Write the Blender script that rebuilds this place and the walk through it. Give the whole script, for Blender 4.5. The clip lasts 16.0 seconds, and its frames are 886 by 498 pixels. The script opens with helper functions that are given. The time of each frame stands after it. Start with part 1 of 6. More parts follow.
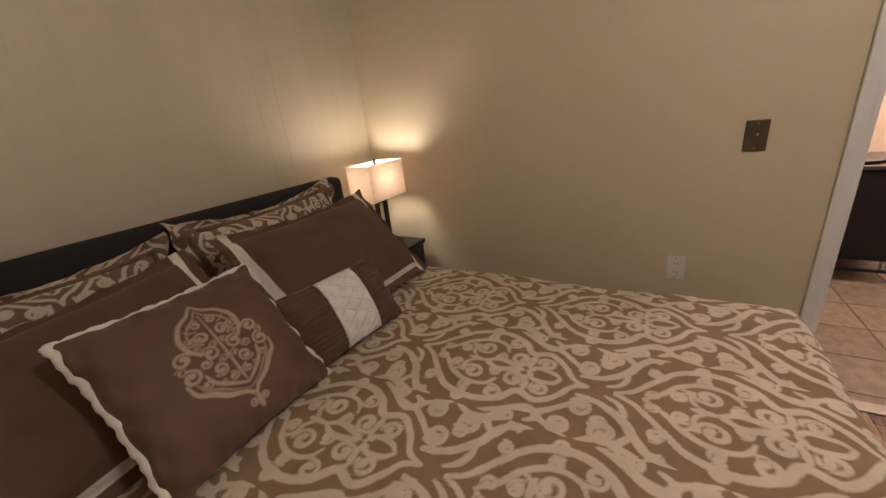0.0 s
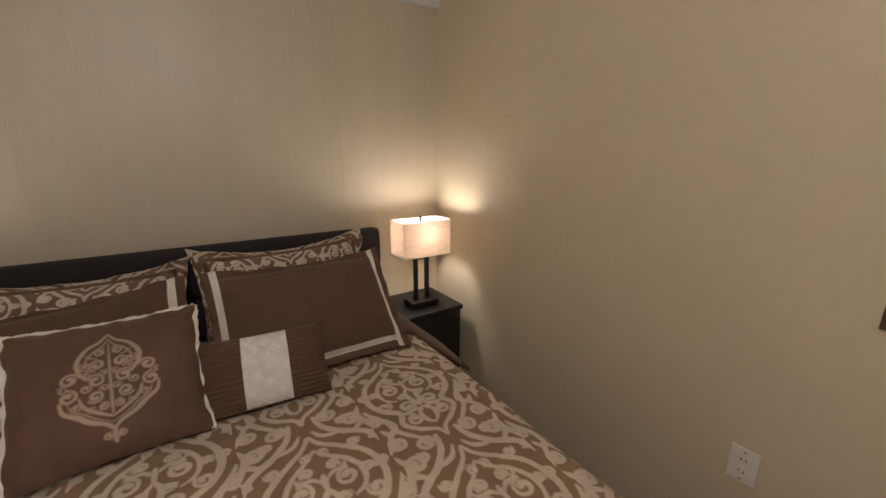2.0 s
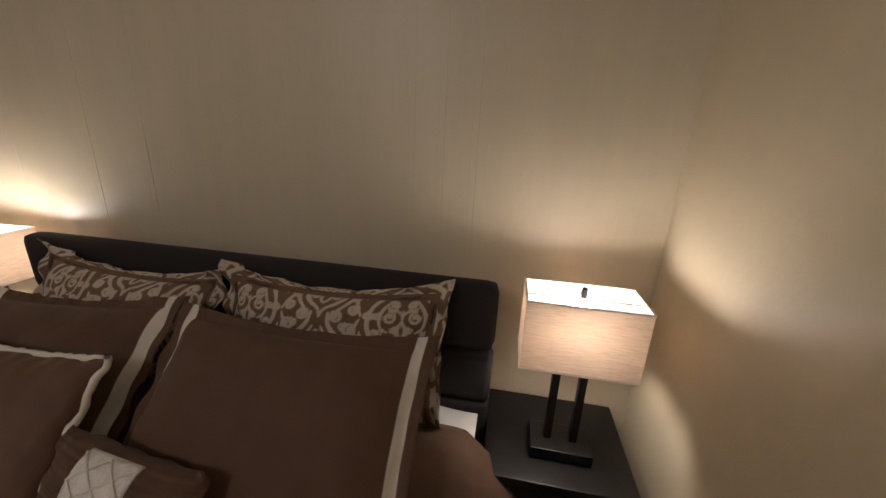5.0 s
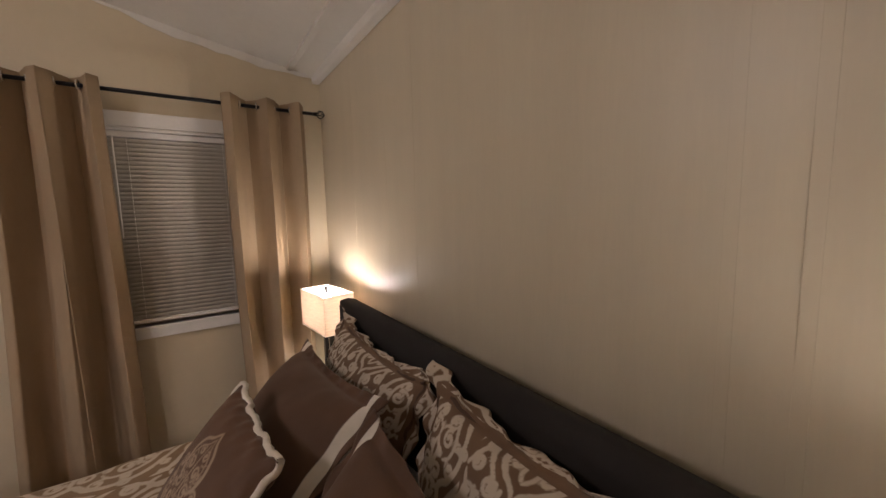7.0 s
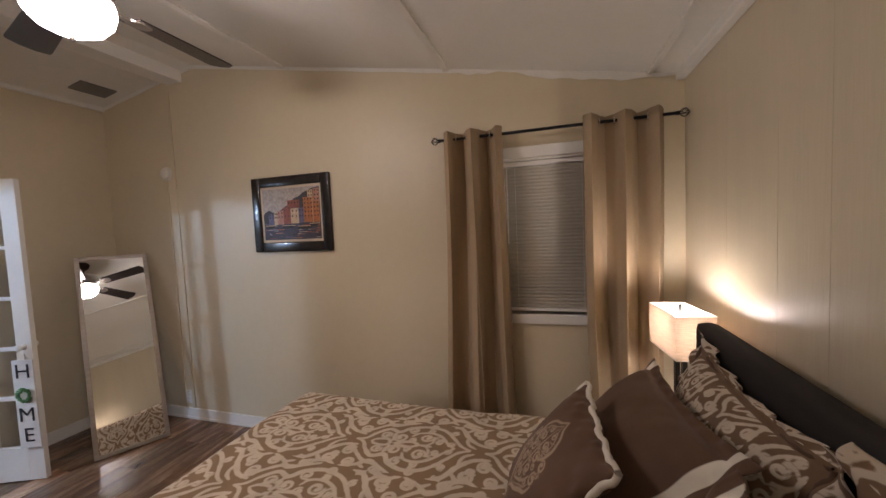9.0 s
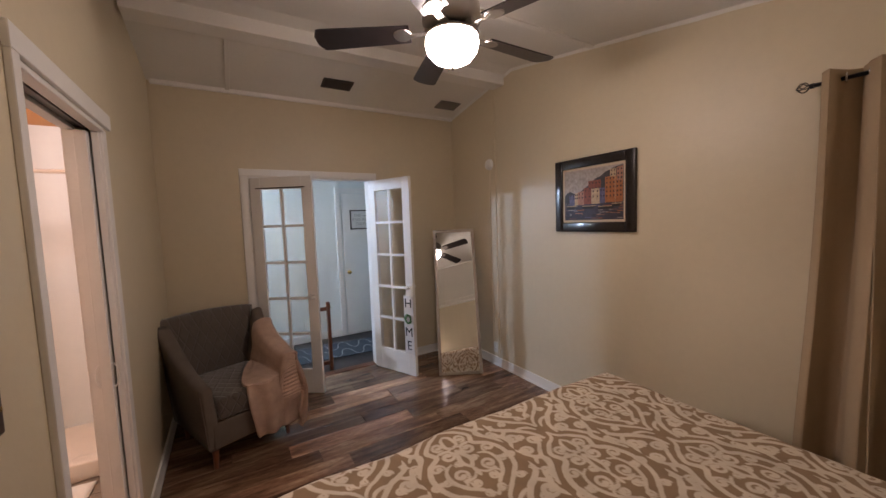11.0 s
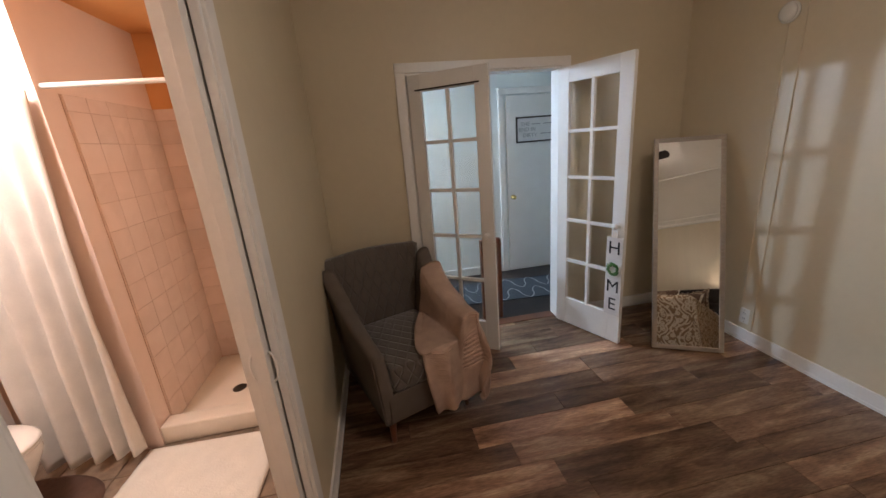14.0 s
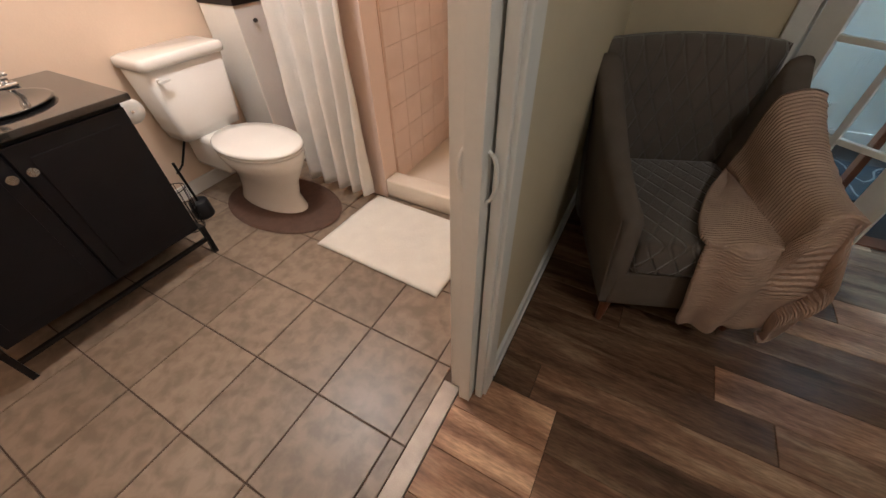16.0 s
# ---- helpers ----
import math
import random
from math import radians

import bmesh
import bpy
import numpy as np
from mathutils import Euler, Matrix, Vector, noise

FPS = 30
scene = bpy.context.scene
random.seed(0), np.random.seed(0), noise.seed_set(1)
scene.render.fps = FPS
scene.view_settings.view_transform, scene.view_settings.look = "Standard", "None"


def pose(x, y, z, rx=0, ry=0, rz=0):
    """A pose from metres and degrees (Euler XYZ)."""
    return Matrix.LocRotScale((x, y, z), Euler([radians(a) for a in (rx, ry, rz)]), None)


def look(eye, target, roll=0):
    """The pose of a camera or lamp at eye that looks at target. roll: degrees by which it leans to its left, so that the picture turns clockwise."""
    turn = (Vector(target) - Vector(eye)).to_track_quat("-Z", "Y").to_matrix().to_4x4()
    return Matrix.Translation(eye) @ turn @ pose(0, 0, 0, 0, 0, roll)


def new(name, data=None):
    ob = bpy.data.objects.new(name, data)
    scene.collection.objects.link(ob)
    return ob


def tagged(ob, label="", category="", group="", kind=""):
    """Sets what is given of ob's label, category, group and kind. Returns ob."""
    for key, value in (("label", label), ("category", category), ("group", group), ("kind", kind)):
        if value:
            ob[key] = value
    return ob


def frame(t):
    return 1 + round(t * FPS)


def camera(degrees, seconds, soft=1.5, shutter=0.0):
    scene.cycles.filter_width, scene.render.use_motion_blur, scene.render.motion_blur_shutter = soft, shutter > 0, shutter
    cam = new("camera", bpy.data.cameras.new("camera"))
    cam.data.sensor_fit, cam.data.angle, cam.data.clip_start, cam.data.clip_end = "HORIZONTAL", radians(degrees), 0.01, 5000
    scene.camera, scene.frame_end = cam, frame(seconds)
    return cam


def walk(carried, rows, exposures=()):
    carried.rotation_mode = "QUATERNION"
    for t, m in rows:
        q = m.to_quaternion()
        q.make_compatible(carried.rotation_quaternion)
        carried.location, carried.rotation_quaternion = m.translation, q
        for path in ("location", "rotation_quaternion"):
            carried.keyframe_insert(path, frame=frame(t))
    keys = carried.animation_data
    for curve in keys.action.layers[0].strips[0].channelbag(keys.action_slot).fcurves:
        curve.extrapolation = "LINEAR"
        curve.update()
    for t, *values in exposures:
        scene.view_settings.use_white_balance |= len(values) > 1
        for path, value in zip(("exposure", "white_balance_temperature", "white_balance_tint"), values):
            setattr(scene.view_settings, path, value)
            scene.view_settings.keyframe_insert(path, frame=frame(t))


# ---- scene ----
cam = camera(101.1, 16.0)
PATH = [
    (0, (-1.407, 0.48, 1.417), (0.202, 1.45, 0.733), -6.3),
    (0.5, (-1.371, 0.423, 1.45), (0.12, 1.605, 0.833), -4.0),
    (1, (-1.226, 0.3, 1.483), (0.152, 1.64, 0.933), -1.4),
    (1.5, (-1.059, 0.194, 1.517), (0.08, 1.735, 0.943), 1.1),
    (2, (-0.815, 0.106, 1.541), (0.267, 1.717, 1.057), 0.1),
    (2.5, (-0.532, 0.149, 1.505), (0.241, 1.933, 1.036), -0.3),
    (3, (-0.269, 0.145, 1.492), (0.199, 2.047, 1.086), -2.1),
    (3.2, (-0.18, 0.148, 1.493), (0.125, 2.07, 1.031), -0.6),
    (5.3, (-0.031, 1.016, 1.599), (-0.473, 2.873, 1.003), 0.3),
    (5.5, (-0.062, 1.072, 1.60), (-0.62, 2.912, 1.055), -1.2),
    (6, (-0.069, 1.243, 1.54), (-1.12, 2.888, 1.103), 0.2),
    (6.5, (-0.043, 1.341, 1.531), (-1.531, 2.654, 1.283), -0.6),
    (7, (-0.126, 1.354, 1.574), (-1.771, 2.47, 1.356), -1.4),
    (7.5, (-0.159, 1.339, 1.572), (-1.962, 2.196, 1.452), -2.8),
    (8, (-0.153, 1.356, 1.58), (-2.1, 1.794, 1.446), -1.7),
    (8.5, (-0.132, 1.374, 1.583), (-2.123, 1.276, 1.429), -2.4),
    (9, (-0.102, 1.348, 1.592), (-2.01, 0.76, 1.475), -2.6),
    (9.5, (-0.064, 1.328, 1.58), (-1.78, 0.304, 1.498), -1.6),
    (10, (-0.032, 1.31, 1.568), (-1.605, 0.075, 1.511), -2.1),
    (10.2, (-0.023, 1.315, 1.58), (-1.489, -0.045, 1.543), -2.6),
    (12.3, (0.075, 0.92, 1.59), (-0.55, -0.958, 1.306), -1.5),
    (12.5, (0.122, 0.839, 1.58), (-0.515, -1.035, 1.294), -1.6),
    (13, (0.172, 0.645, 1.558), (-0.259, -1.274, 1.216), -1.2),
    (13.5, (0.127, 0.397, 1.579), (-0.183, -1.57, 1.388), -3.3),
    (14, (0.072, 0.191, 1.59), (-0.242, -1.702, 1.027), -4.7),
    (14.5, (0.071, 0.023, 1.536), (-0.255, -1.744, 0.657), -3.9),
    (15, (0.12, -0.195, 1.439), (-0.02, -1.845, 0.318), -1.4),
    (15.5, (0.13, -0.307, 1.347), (0.424, -1.765, 0.01), 0.3),
    (16, (0.262, -0.373, 1.311), (0.987, -1.641, -0.056), -1.7),
]
walk(cam, [(t, look(eye, target, roll)) for t, eye, target, roll in PATH],
     [(0.0, 0.25, 6650, 19), (1.5, 0.32, 6200, 18), (3.2, 0.38, 6150, 17), (5.3, -0.25, 6150, 18), (6.2, -0.12, 6200, 20), (7.5, 0.18, 6300, 24), (9.0, 0.14, 6250, 23), (10.2, 0.05, 6400, 27), (12.5, 0.15, 6950, 25), (13.5, 0.13, 6900, 22), (14.2, 0.1, 6550, 21), (16.0, 0.05, 5900, 8)])


# ---- exposure, world and lamps ----
world = bpy.data.worlds.new("night")
scene.world = world
world.use_nodes = True
world.node_tree.nodes["Background"].inputs[0].default_value = (0.02, 0.025, 0.04, 1)
world.node_tree.nodes["Background"].inputs[1].default_value = 0.15


def lamp(name, place, power, colour, size):
    data = bpy.data.lights.new(name, "POINT")
    data.energy, data.color, data.shadow_soft_size = power, colour, size
    ob = new(name, data)
    ob.matrix_world = pose(*place)
    return ob


# Unseen point lamp added to brighten the bathroom; it has no fixture.
lamp("bath_fill_light", (1.66, -1.28, 2.28), 52, (1.0, 0.93, 0.87), 0.09)

# ---- materials ----


def material(name, colour, rough=0.6, metal=0.0, noise_scale=0.0, noise_amount=0.1, bump=0.0, bump_scale=200.0, stretch=(1, 1, 1), coat=0.0, spec=0.5):
    """A base colour with broad stains, fine grain and relief, in object space metres."""
    m = bpy.data.materials.new(name)
    m.use_nodes = True
    nt = m.node_tree
    b = nt.nodes["Principled BSDF"]
    b.inputs["Base Color"].default_value = (*colour, 1)
    b.inputs["Roughness"].default_value = rough
    b.inputs["Metallic"].default_value = metal
    b.inputs["Coat Weight"].default_value = coat
    b.inputs["Specular IOR Level"].default_value = spec
    tc = nt.nodes.new("ShaderNodeTexCoord")
    mp = nt.nodes.new("ShaderNodeMapping")
    mp.inputs["Scale"].default_value = stretch
    nt.links.new(tc.outputs["Object"], mp.inputs[0])
    if noise_scale:
        big = nt.nodes.new("ShaderNodeTexNoise")
        big.inputs["Scale"].default_value = noise_scale
        big.inputs["Detail"].default_value = 6
        nt.links.new(mp.outputs[0], big.inputs["Vector"])
        fine = nt.nodes.new("ShaderNodeTexNoise")
        fine.inputs["Scale"].default_value = noise_scale * 17
        fine.inputs["Detail"].default_value = 3
        nt.links.new(mp.outputs[0], fine.inputs["Vector"])
        add = nt.nodes.new("ShaderNodeMath")
        add.operation = "MULTIPLY_ADD"
        add.inputs[1].default_value = 0.4
        nt.links.new(fine.outputs[0], add.inputs[0])
        nt.links.new(big.outputs[0], add.inputs[2])
        rng = nt.nodes.new("ShaderNodeMapRange")
        rng.inputs[1].default_value, rng.inputs[2].default_value = 0.4, 1.0
        rng.inputs[3].default_value, rng.inputs[4].default_value = 1 - noise_amount, 1 + noise_amount
        nt.links.new(add.outputs[0], rng.inputs[0])
        mul = nt.nodes.new("ShaderNodeMix")
        mul.data_type, mul.blend_type = "RGBA", "MULTIPLY"
        mul.inputs[0].default_value = 1
        mul.inputs[6].default_value = (*colour, 1)
        nt.links.new(rng.outputs[0], mul.inputs[7])
        nt.links.new(mul.outputs[2], b.inputs["Base Color"])
    if bump:
        n = nt.nodes.new("ShaderNodeTexNoise")
        n.inputs["Scale"].default_value = bump_scale
        n.inputs["Detail"].default_value = 4
        nt.links.new(mp.outputs[0], n.inputs["Vector"])
        bp = nt.nodes.new("ShaderNodeBump")
        bp.inputs["Strength"].default_value = bump
        bp.inputs["Distance"].default_value = 0.004
        nt.links.new(n.outputs[0], bp.inputs["Height"])
        nt.links.new(bp.outputs[0], b.inputs["Normal"])
    return m


def glowing(name, colour, strength):
    m = bpy.data.materials.new(name)
    m.use_nodes = True
    b = m.node_tree.nodes["Principled BSDF"]
    b.inputs["Base Color"].default_value = (0.9, 0.88, 0.82, 1)
    b.inputs["Emission Color"].default_value = (*colour, 1)
    b.inputs["Emission Strength"].default_value = strength
    return m


PAINT = material("cream_wall_paint", (0.62, 0.53, 0.375), 0.45, 0, 1.2, 0.05, 0.18, 60)
PANEL = material("painted_wall_panelling", (0.62, 0.54, 0.40), 0.40, 0, 1.5, 0.05, 0.16, 14, (6, 1, 0.5))
HALL_PAINT = material("hall_wall_paint", (0.71, 0.74, 0.71), 0.6, 0, 1.2, 0.04, 0.15, 120)
PINK_PAINT = material("pink_gloss_paint", (0.76, 0.61, 0.53), 0.35, 0, 1.5, 0.04, 0.1, 120)
BATH_PAINT = material("bath_peach_paint", (0.74, 0.57, 0.43), 0.6, 0, 1.2, 0.04, 0.15, 120)
ORANGE_PAINT = material("orange_shower_paint", (0.72, 0.34, 0.11), 0.6, 0, 1.2, 0.05, 0.15, 120)
WHITE = material("white_trim_paint", (0.78, 0.76, 0.72), 0.4, 0, 4, 0.05, 0.12, 80)
CEIL = material("white_ceiling_paint", (0.74, 0.72, 0.67), 0.75, 0, 2, 0.05, 0.35, 150)
BLACK = material("black_stained_wood", (0.006, 0.005, 0.005), 0.4, 0, 8, 0.3, 0.1, 120, (1, 1, 8))
IRON = material("black_iron", (0.015, 0.015, 0.016), 0.35, 0.6, 20, 0.2)
CHROME = material("polished_chrome", (0.8, 0.8, 0.8), 0.12, 1.0, 30, 0.05)
BRASS = material("brushed_brass", (0.7, 0.5, 0.2), 0.25, 1.0, 30, 0.1)
BRONZE = material("dark_bronze", (0.06, 0.045, 0.035), 0.35, 0.8, 25, 0.2)


# ---- building helpers ----


def box(x0, y0, z0, x1, y1, z1, bevel=0.0, into=None):
    bm = into or bmesh.new()
    made = bmesh.ops.create_cube(bm, size=1, matrix=Matrix.Translation(((x0 + x1) / 2, (y0 + y1) / 2, (z0 + z1) / 2)) @ Matrix.Diagonal((abs(x1 - x0), abs(y1 - y0), abs(z1 - z0), 1)))
    if bevel:
        edges = {e for v in made["verts"] for e in v.link_edges}
        bmesh.ops.bevel(bm, geom=list(edges), offset=bevel, segments=2, profile=0.6, affect="EDGES")
    return bm


def rod(a, b, r, into=None, sides=12, r2=None):
    bm = into or bmesh.new()
    a, b = Vector(a), Vector(b)
    turn = (b - a).to_track_quat("Z", "Y").to_matrix().to_4x4()
    bmesh.ops.create_cone(bm, cap_ends=True, segments=sides, radius1=r, radius2=r if r2 is None else r2, depth=(b - a).length, matrix=Matrix.Translation((a + b) / 2) @ turn)
    return bm


def turned(profile, sides=24, into=None, matrix=None):
    """A solid of revolution about z from rows of (radius, height)."""
    bm = into or bmesh.new()
    rings = []
    for r, z in profile:
        rings.append([bm.verts.new((r * math.cos(a), r * math.sin(a), z)) for a in [2 * math.pi * i / sides for i in range(sides)]])
    for lo, hi in zip(rings, rings[1:]):
        for i in range(sides):
            bm.faces.new((lo[i], lo[(i + 1) % sides], hi[(i + 1) % sides], hi[i]))
    bm.faces.new(rings[0][::-1])
    bm.faces.new(rings[-1])
    if matrix is not None:
        bmesh.ops.transform(bm, matrix=matrix, verts=[v for ring in rings for v in ring])
    return bm


def grid_sheet(nu, nv, place):
    """A sheet of nu x nv cells whose corners are place(u, v), u and v from 0 to 1."""
    bm = bmesh.new()
    rows = [[bm.verts.new(place(i / nu, j / nv)) for i in range(nu + 1)] for j in range(nv + 1)]
    for j in range(nv):
        for i in range(nu):
            bm.faces.new((rows[j][i], rows[j][i + 1], rows[j + 1][i + 1], rows[j + 1][i]))
    return bm


def mesh_of(name, bm, mats, smooth=False):
    bmesh.ops.recalc_face_normals(bm, faces=bm.faces)
    me = bpy.data.meshes.new(name)
    bm.to_mesh(me)
    bm.free()
    for m in mats if isinstance(mats, (list, tuple)) else [mats]:
        me.materials.append(m)
    if smooth:
        for p in me.polygons:
            p.use_smooth = True
    return me


def part(name, bm, mats, parent, label="", smooth=False, at=None):
    ob = new(name, mesh_of(name, bm, mats, smooth))
    ob.parent = parent
    if at is not None:
        ob.matrix_basis = at
    if label:
        tagged(ob, label=label)
    return ob


def thing(name, at, label, category, group="", kind=""):
    ob = new(name)
    ob.empty_display_size = 0.1
    ob.matrix_basis = at
    return tagged(ob, label, category, group, kind)


def solid(name, bm, mats, label, category, kind="structure", smooth=False, at=None, group=""):
    ob = new(name, mesh_of(name, bm, mats, smooth))
    if at is not None:
        ob.matrix_basis = at
    return tagged(ob, label, category, group, kind)


def thicken(bm, depth):
    """Gives an open sheet a back, depth away along its normals."""
    bmesh.ops.recalc_face_normals(bm, faces=bm.faces)
    bmesh.ops.solidify(bm, geom=bm.faces[:], thickness=depth)
    return bm


# ---- the bedroom shell ----
EAST, WEST, NORTH, SOUTH = 0.44, -2.455, 2.05, -2.565
RIDGE_Y, RIDGE_Z = -1.46, 3.01
N_TOP, S_TOP = 2.375, 2.81
DOOR_TOP = 2.06
BX0, BX1 = 0.57, 2.62  # the bathroom, east of the wall


def ceiling_z(y):
    if y > RIDGE_Y:
        return RIDGE_Z + (N_TOP - RIDGE_Z) * (y - RIDGE_Y) / (NORTH - RIDGE_Y)
    return RIDGE_Z + (S_TOP - RIDGE_Z) * (y - RIDGE_Y) / (SOUTH - RIDGE_Y)


def gable(x0, x1, y0, y1, z0, extra=0.0):
    """A wall slab along y whose top follows the ceiling."""
    ys = sorted({y0, y1, *([RIDGE_Y] if y0 < RIDGE_Y < y1 else [])})
    bm = bmesh.new()
    outline = [(y0, z0), (y1, z0)] + [(y, ceiling_z(y) + extra) for y in ys[::-1]]
    a = [bm.verts.new((x0, y, z)) for y, z in outline]
    b = [bm.verts.new((x1, y, z)) for y, z in outline]
    bm.faces.new(a)
    bm.faces.new(b[::-1])
    for i in range(len(a)):
        j = (i + 1) % len(a)
        bm.faces.new((a[i], b[i], b[j], a[j]))
    return bm


def join(*parts_):
    bm = bmesh.new()
    for p in parts_:
        me = bpy.data.meshes.new("t")
        p.to_mesh(me)
        p.free()
        bm.from_mesh(me)
        bpy.data.meshes.remove(me)
    return bm


WIN_Y0, WIN_Y1, WIN_Z0, WIN_Z1 = 1.03, 1.60, 1.02, 2.0
solid("wall_north", box(WEST - 0.15, NORTH, -0.1, EAST + 0.13, NORTH + 0.15, 2.7), PANEL, "cream painted panelled wall behind the bed", "wall")
solid("wall_west", join(gable(WEST - 0.15, WEST, SOUTH, WIN_Y0, -0.1, 0.1), gable(WEST - 0.15, WEST, WIN_Y1, NORTH, -0.1, 0.1),
      box(WEST - 0.15, WIN_Y0, -0.1, WEST, WIN_Y1, WIN_Z0), gable(WEST - 0.15, WEST, WIN_Y0, WIN_Y1, WIN_Z1, 0.1)), PAINT, "cream painted wall with the window", "wall")
BD_Y0, BD_Y1 = -0.97, -0.145  # bathroom doorway
solid("wall_east", join(gable(EAST, BX0, BD_Y1, NORTH, -0.1, 0.1), gable(EAST + 0.02, EAST + 0.04, SOUTH, BD_Y0, -0.1, 0.1),
      gable(BX0 - 0.04, BX0, SOUTH, BD_Y0, -0.1, 0.1), gable(EAST, BX0, BD_Y0, BD_Y1, DOOR_TOP, 0.1)), PAINT, "cream painted wall with the bathroom doorway", "wall")
FD_X0, FD_X1 = -1.385, -0.215  # french doorway
solid("wall_south", join(box(WEST - 0.15, SOUTH - 0.12, -0.1, FD_X0, SOUTH, 3.1), box(FD_X1, SOUTH - 0.12, -0.1, BX0, SOUTH, 3.1),
      box(FD_X0, SOUTH - 0.12, 2.06, FD_X1, SOUTH, 3.1)), PAINT, "cream painted wall with the french doors", "wall")


def ceiling_slab(a, b):
    """A slab between two places along y whose underside follows the slope."""
    bm = bmesh.new()
    lo = [bm.verts.new((x, y, ceiling_z(y))) for x, y in ((WEST - 0.1, a), (BX0, a), (BX0, b), (WEST - 0.1, b))]
    hi = [bm.verts.new((v.co.x, v.co.y, v.co.z + 0.06)) for v in lo]
    bm.faces.new(lo)
    bm.faces.new(hi[::-1])
    for i in range(4):
        j = (i + 1) % 4
        bm.faces.new((lo[i], hi[i], hi[j], lo[j]))
    return bm


solid("ceiling", join(ceiling_slab(SOUTH - 0.1, RIDGE_Y), ceiling_slab(RIDGE_Y, NORTH + 0.1)), CEIL, "white painted sloped ceiling", "ceiling")


# ---- patterned cloth: one repeat of scrolls, as a field of distances ----


def stroke(points, width, n=40):
    """Points along a smooth curve through the given ones, each with its half width, tapering to the ends."""
    p = np.array(points, float)
    t = np.linspace(0, len(p) - 1, n)
    out = []
    for s in t:
        i = min(int(s), len(p) - 2)
        a, b, c, d = p[max(i - 1, 0)], p[i], p[i + 1], p[min(i + 2, len(p) - 1)]
        u = s - i
        q = 0.5 * (2 * b + (c - a) * u + (2 * a - 5 * b + 4 * c - d) * u * u + (3 * b - a - 3 * c + d) * u**3)
        out.append((*q, width * (0.55 + 0.45 * math.sin(math.pi * s / (len(p) - 1)))))
    return out


def scroll(cx, cy, r, start, turns, width, n=36):
    """A spiral that winds inwards and ends in a knob."""
    out = []
    for i in range(n):
        s = i / (n - 1)
        a = start + turns * 2 * math.pi * s
        k = r * (1 - 0.72 * s)
        out.append((cx + k * math.cos(a), cy + k * math.sin(a), width * (0.7 + 0.6 * s * s)))
    return out


def medallion_strokes():
    """The right half of an ogee medallion with scrolls inside, one unit wide and 1.5 high, centred on 0, 0."""
    s = []
    s += stroke([(0.0, 0.74), (0.06, 0.62), (0.20, 0.50), (0.36, 0.34), (0.41, 0.12), (0.34, -0.06), (0.22, -0.16), (0.26, -0.30), (0.16, -0.42), (0.04, -0.50), (0.0, -0.60)], 0.030, 70)
    s += stroke([(0.0, 0.56), (0.08, 0.46), (0.20, 0.36), (0.27, 0.22), (0.25, 0.08), (0.16, 0.02)], 0.022)
    s += scroll(0.16, 0.20, 0.085, 1.4, 1.15, 0.022)
    s += scroll(0.12, -0.10, 0.085, -1.2, -1.2, 0.022)
    s += scroll(0.30, 0.0, 0.07, 2.6, 1.1, 0.02)
    s += scroll(0.13, -0.30, 0.07, 1.8, -1.1, 0.02)
    s += scroll(0.09, 0.36, 0.05, -0.5, 1.1, 0.018)
    s += stroke([(0.0, 0.16), (0.05, 0.06), (0.03, -0.06), (0.0, -0.14)], 0.026, 20)
    s += stroke([(0.0, 0.16), (0.0, 0.30)], 0.022, 12)
    s += scroll(0.06, 0.50, 0.045, 2.0, -1.0, 0.016)
    s += scroll(0.31, 0.20, 0.05, -0.6, 1.1, 0.018)
    s += scroll(0.08, 0.06, 0.05, 0.2, -1.0, 0.018)
    s += stroke([(0.20, 0.36), (0.15, 0.30), (0.07, 0.29), (0.02, 0.24)], 0.018, 24)
    s += stroke([(0.22, -0.16), (0.16, -0.20), (0.06, -0.18), (0.02, -0.22)], 0.018, 24)
    s += stroke([(0.0, -0.18), (0.06, -0.24), (0.05, -0.36), (0.0, -0.42)], 0.022, 20)
    return s


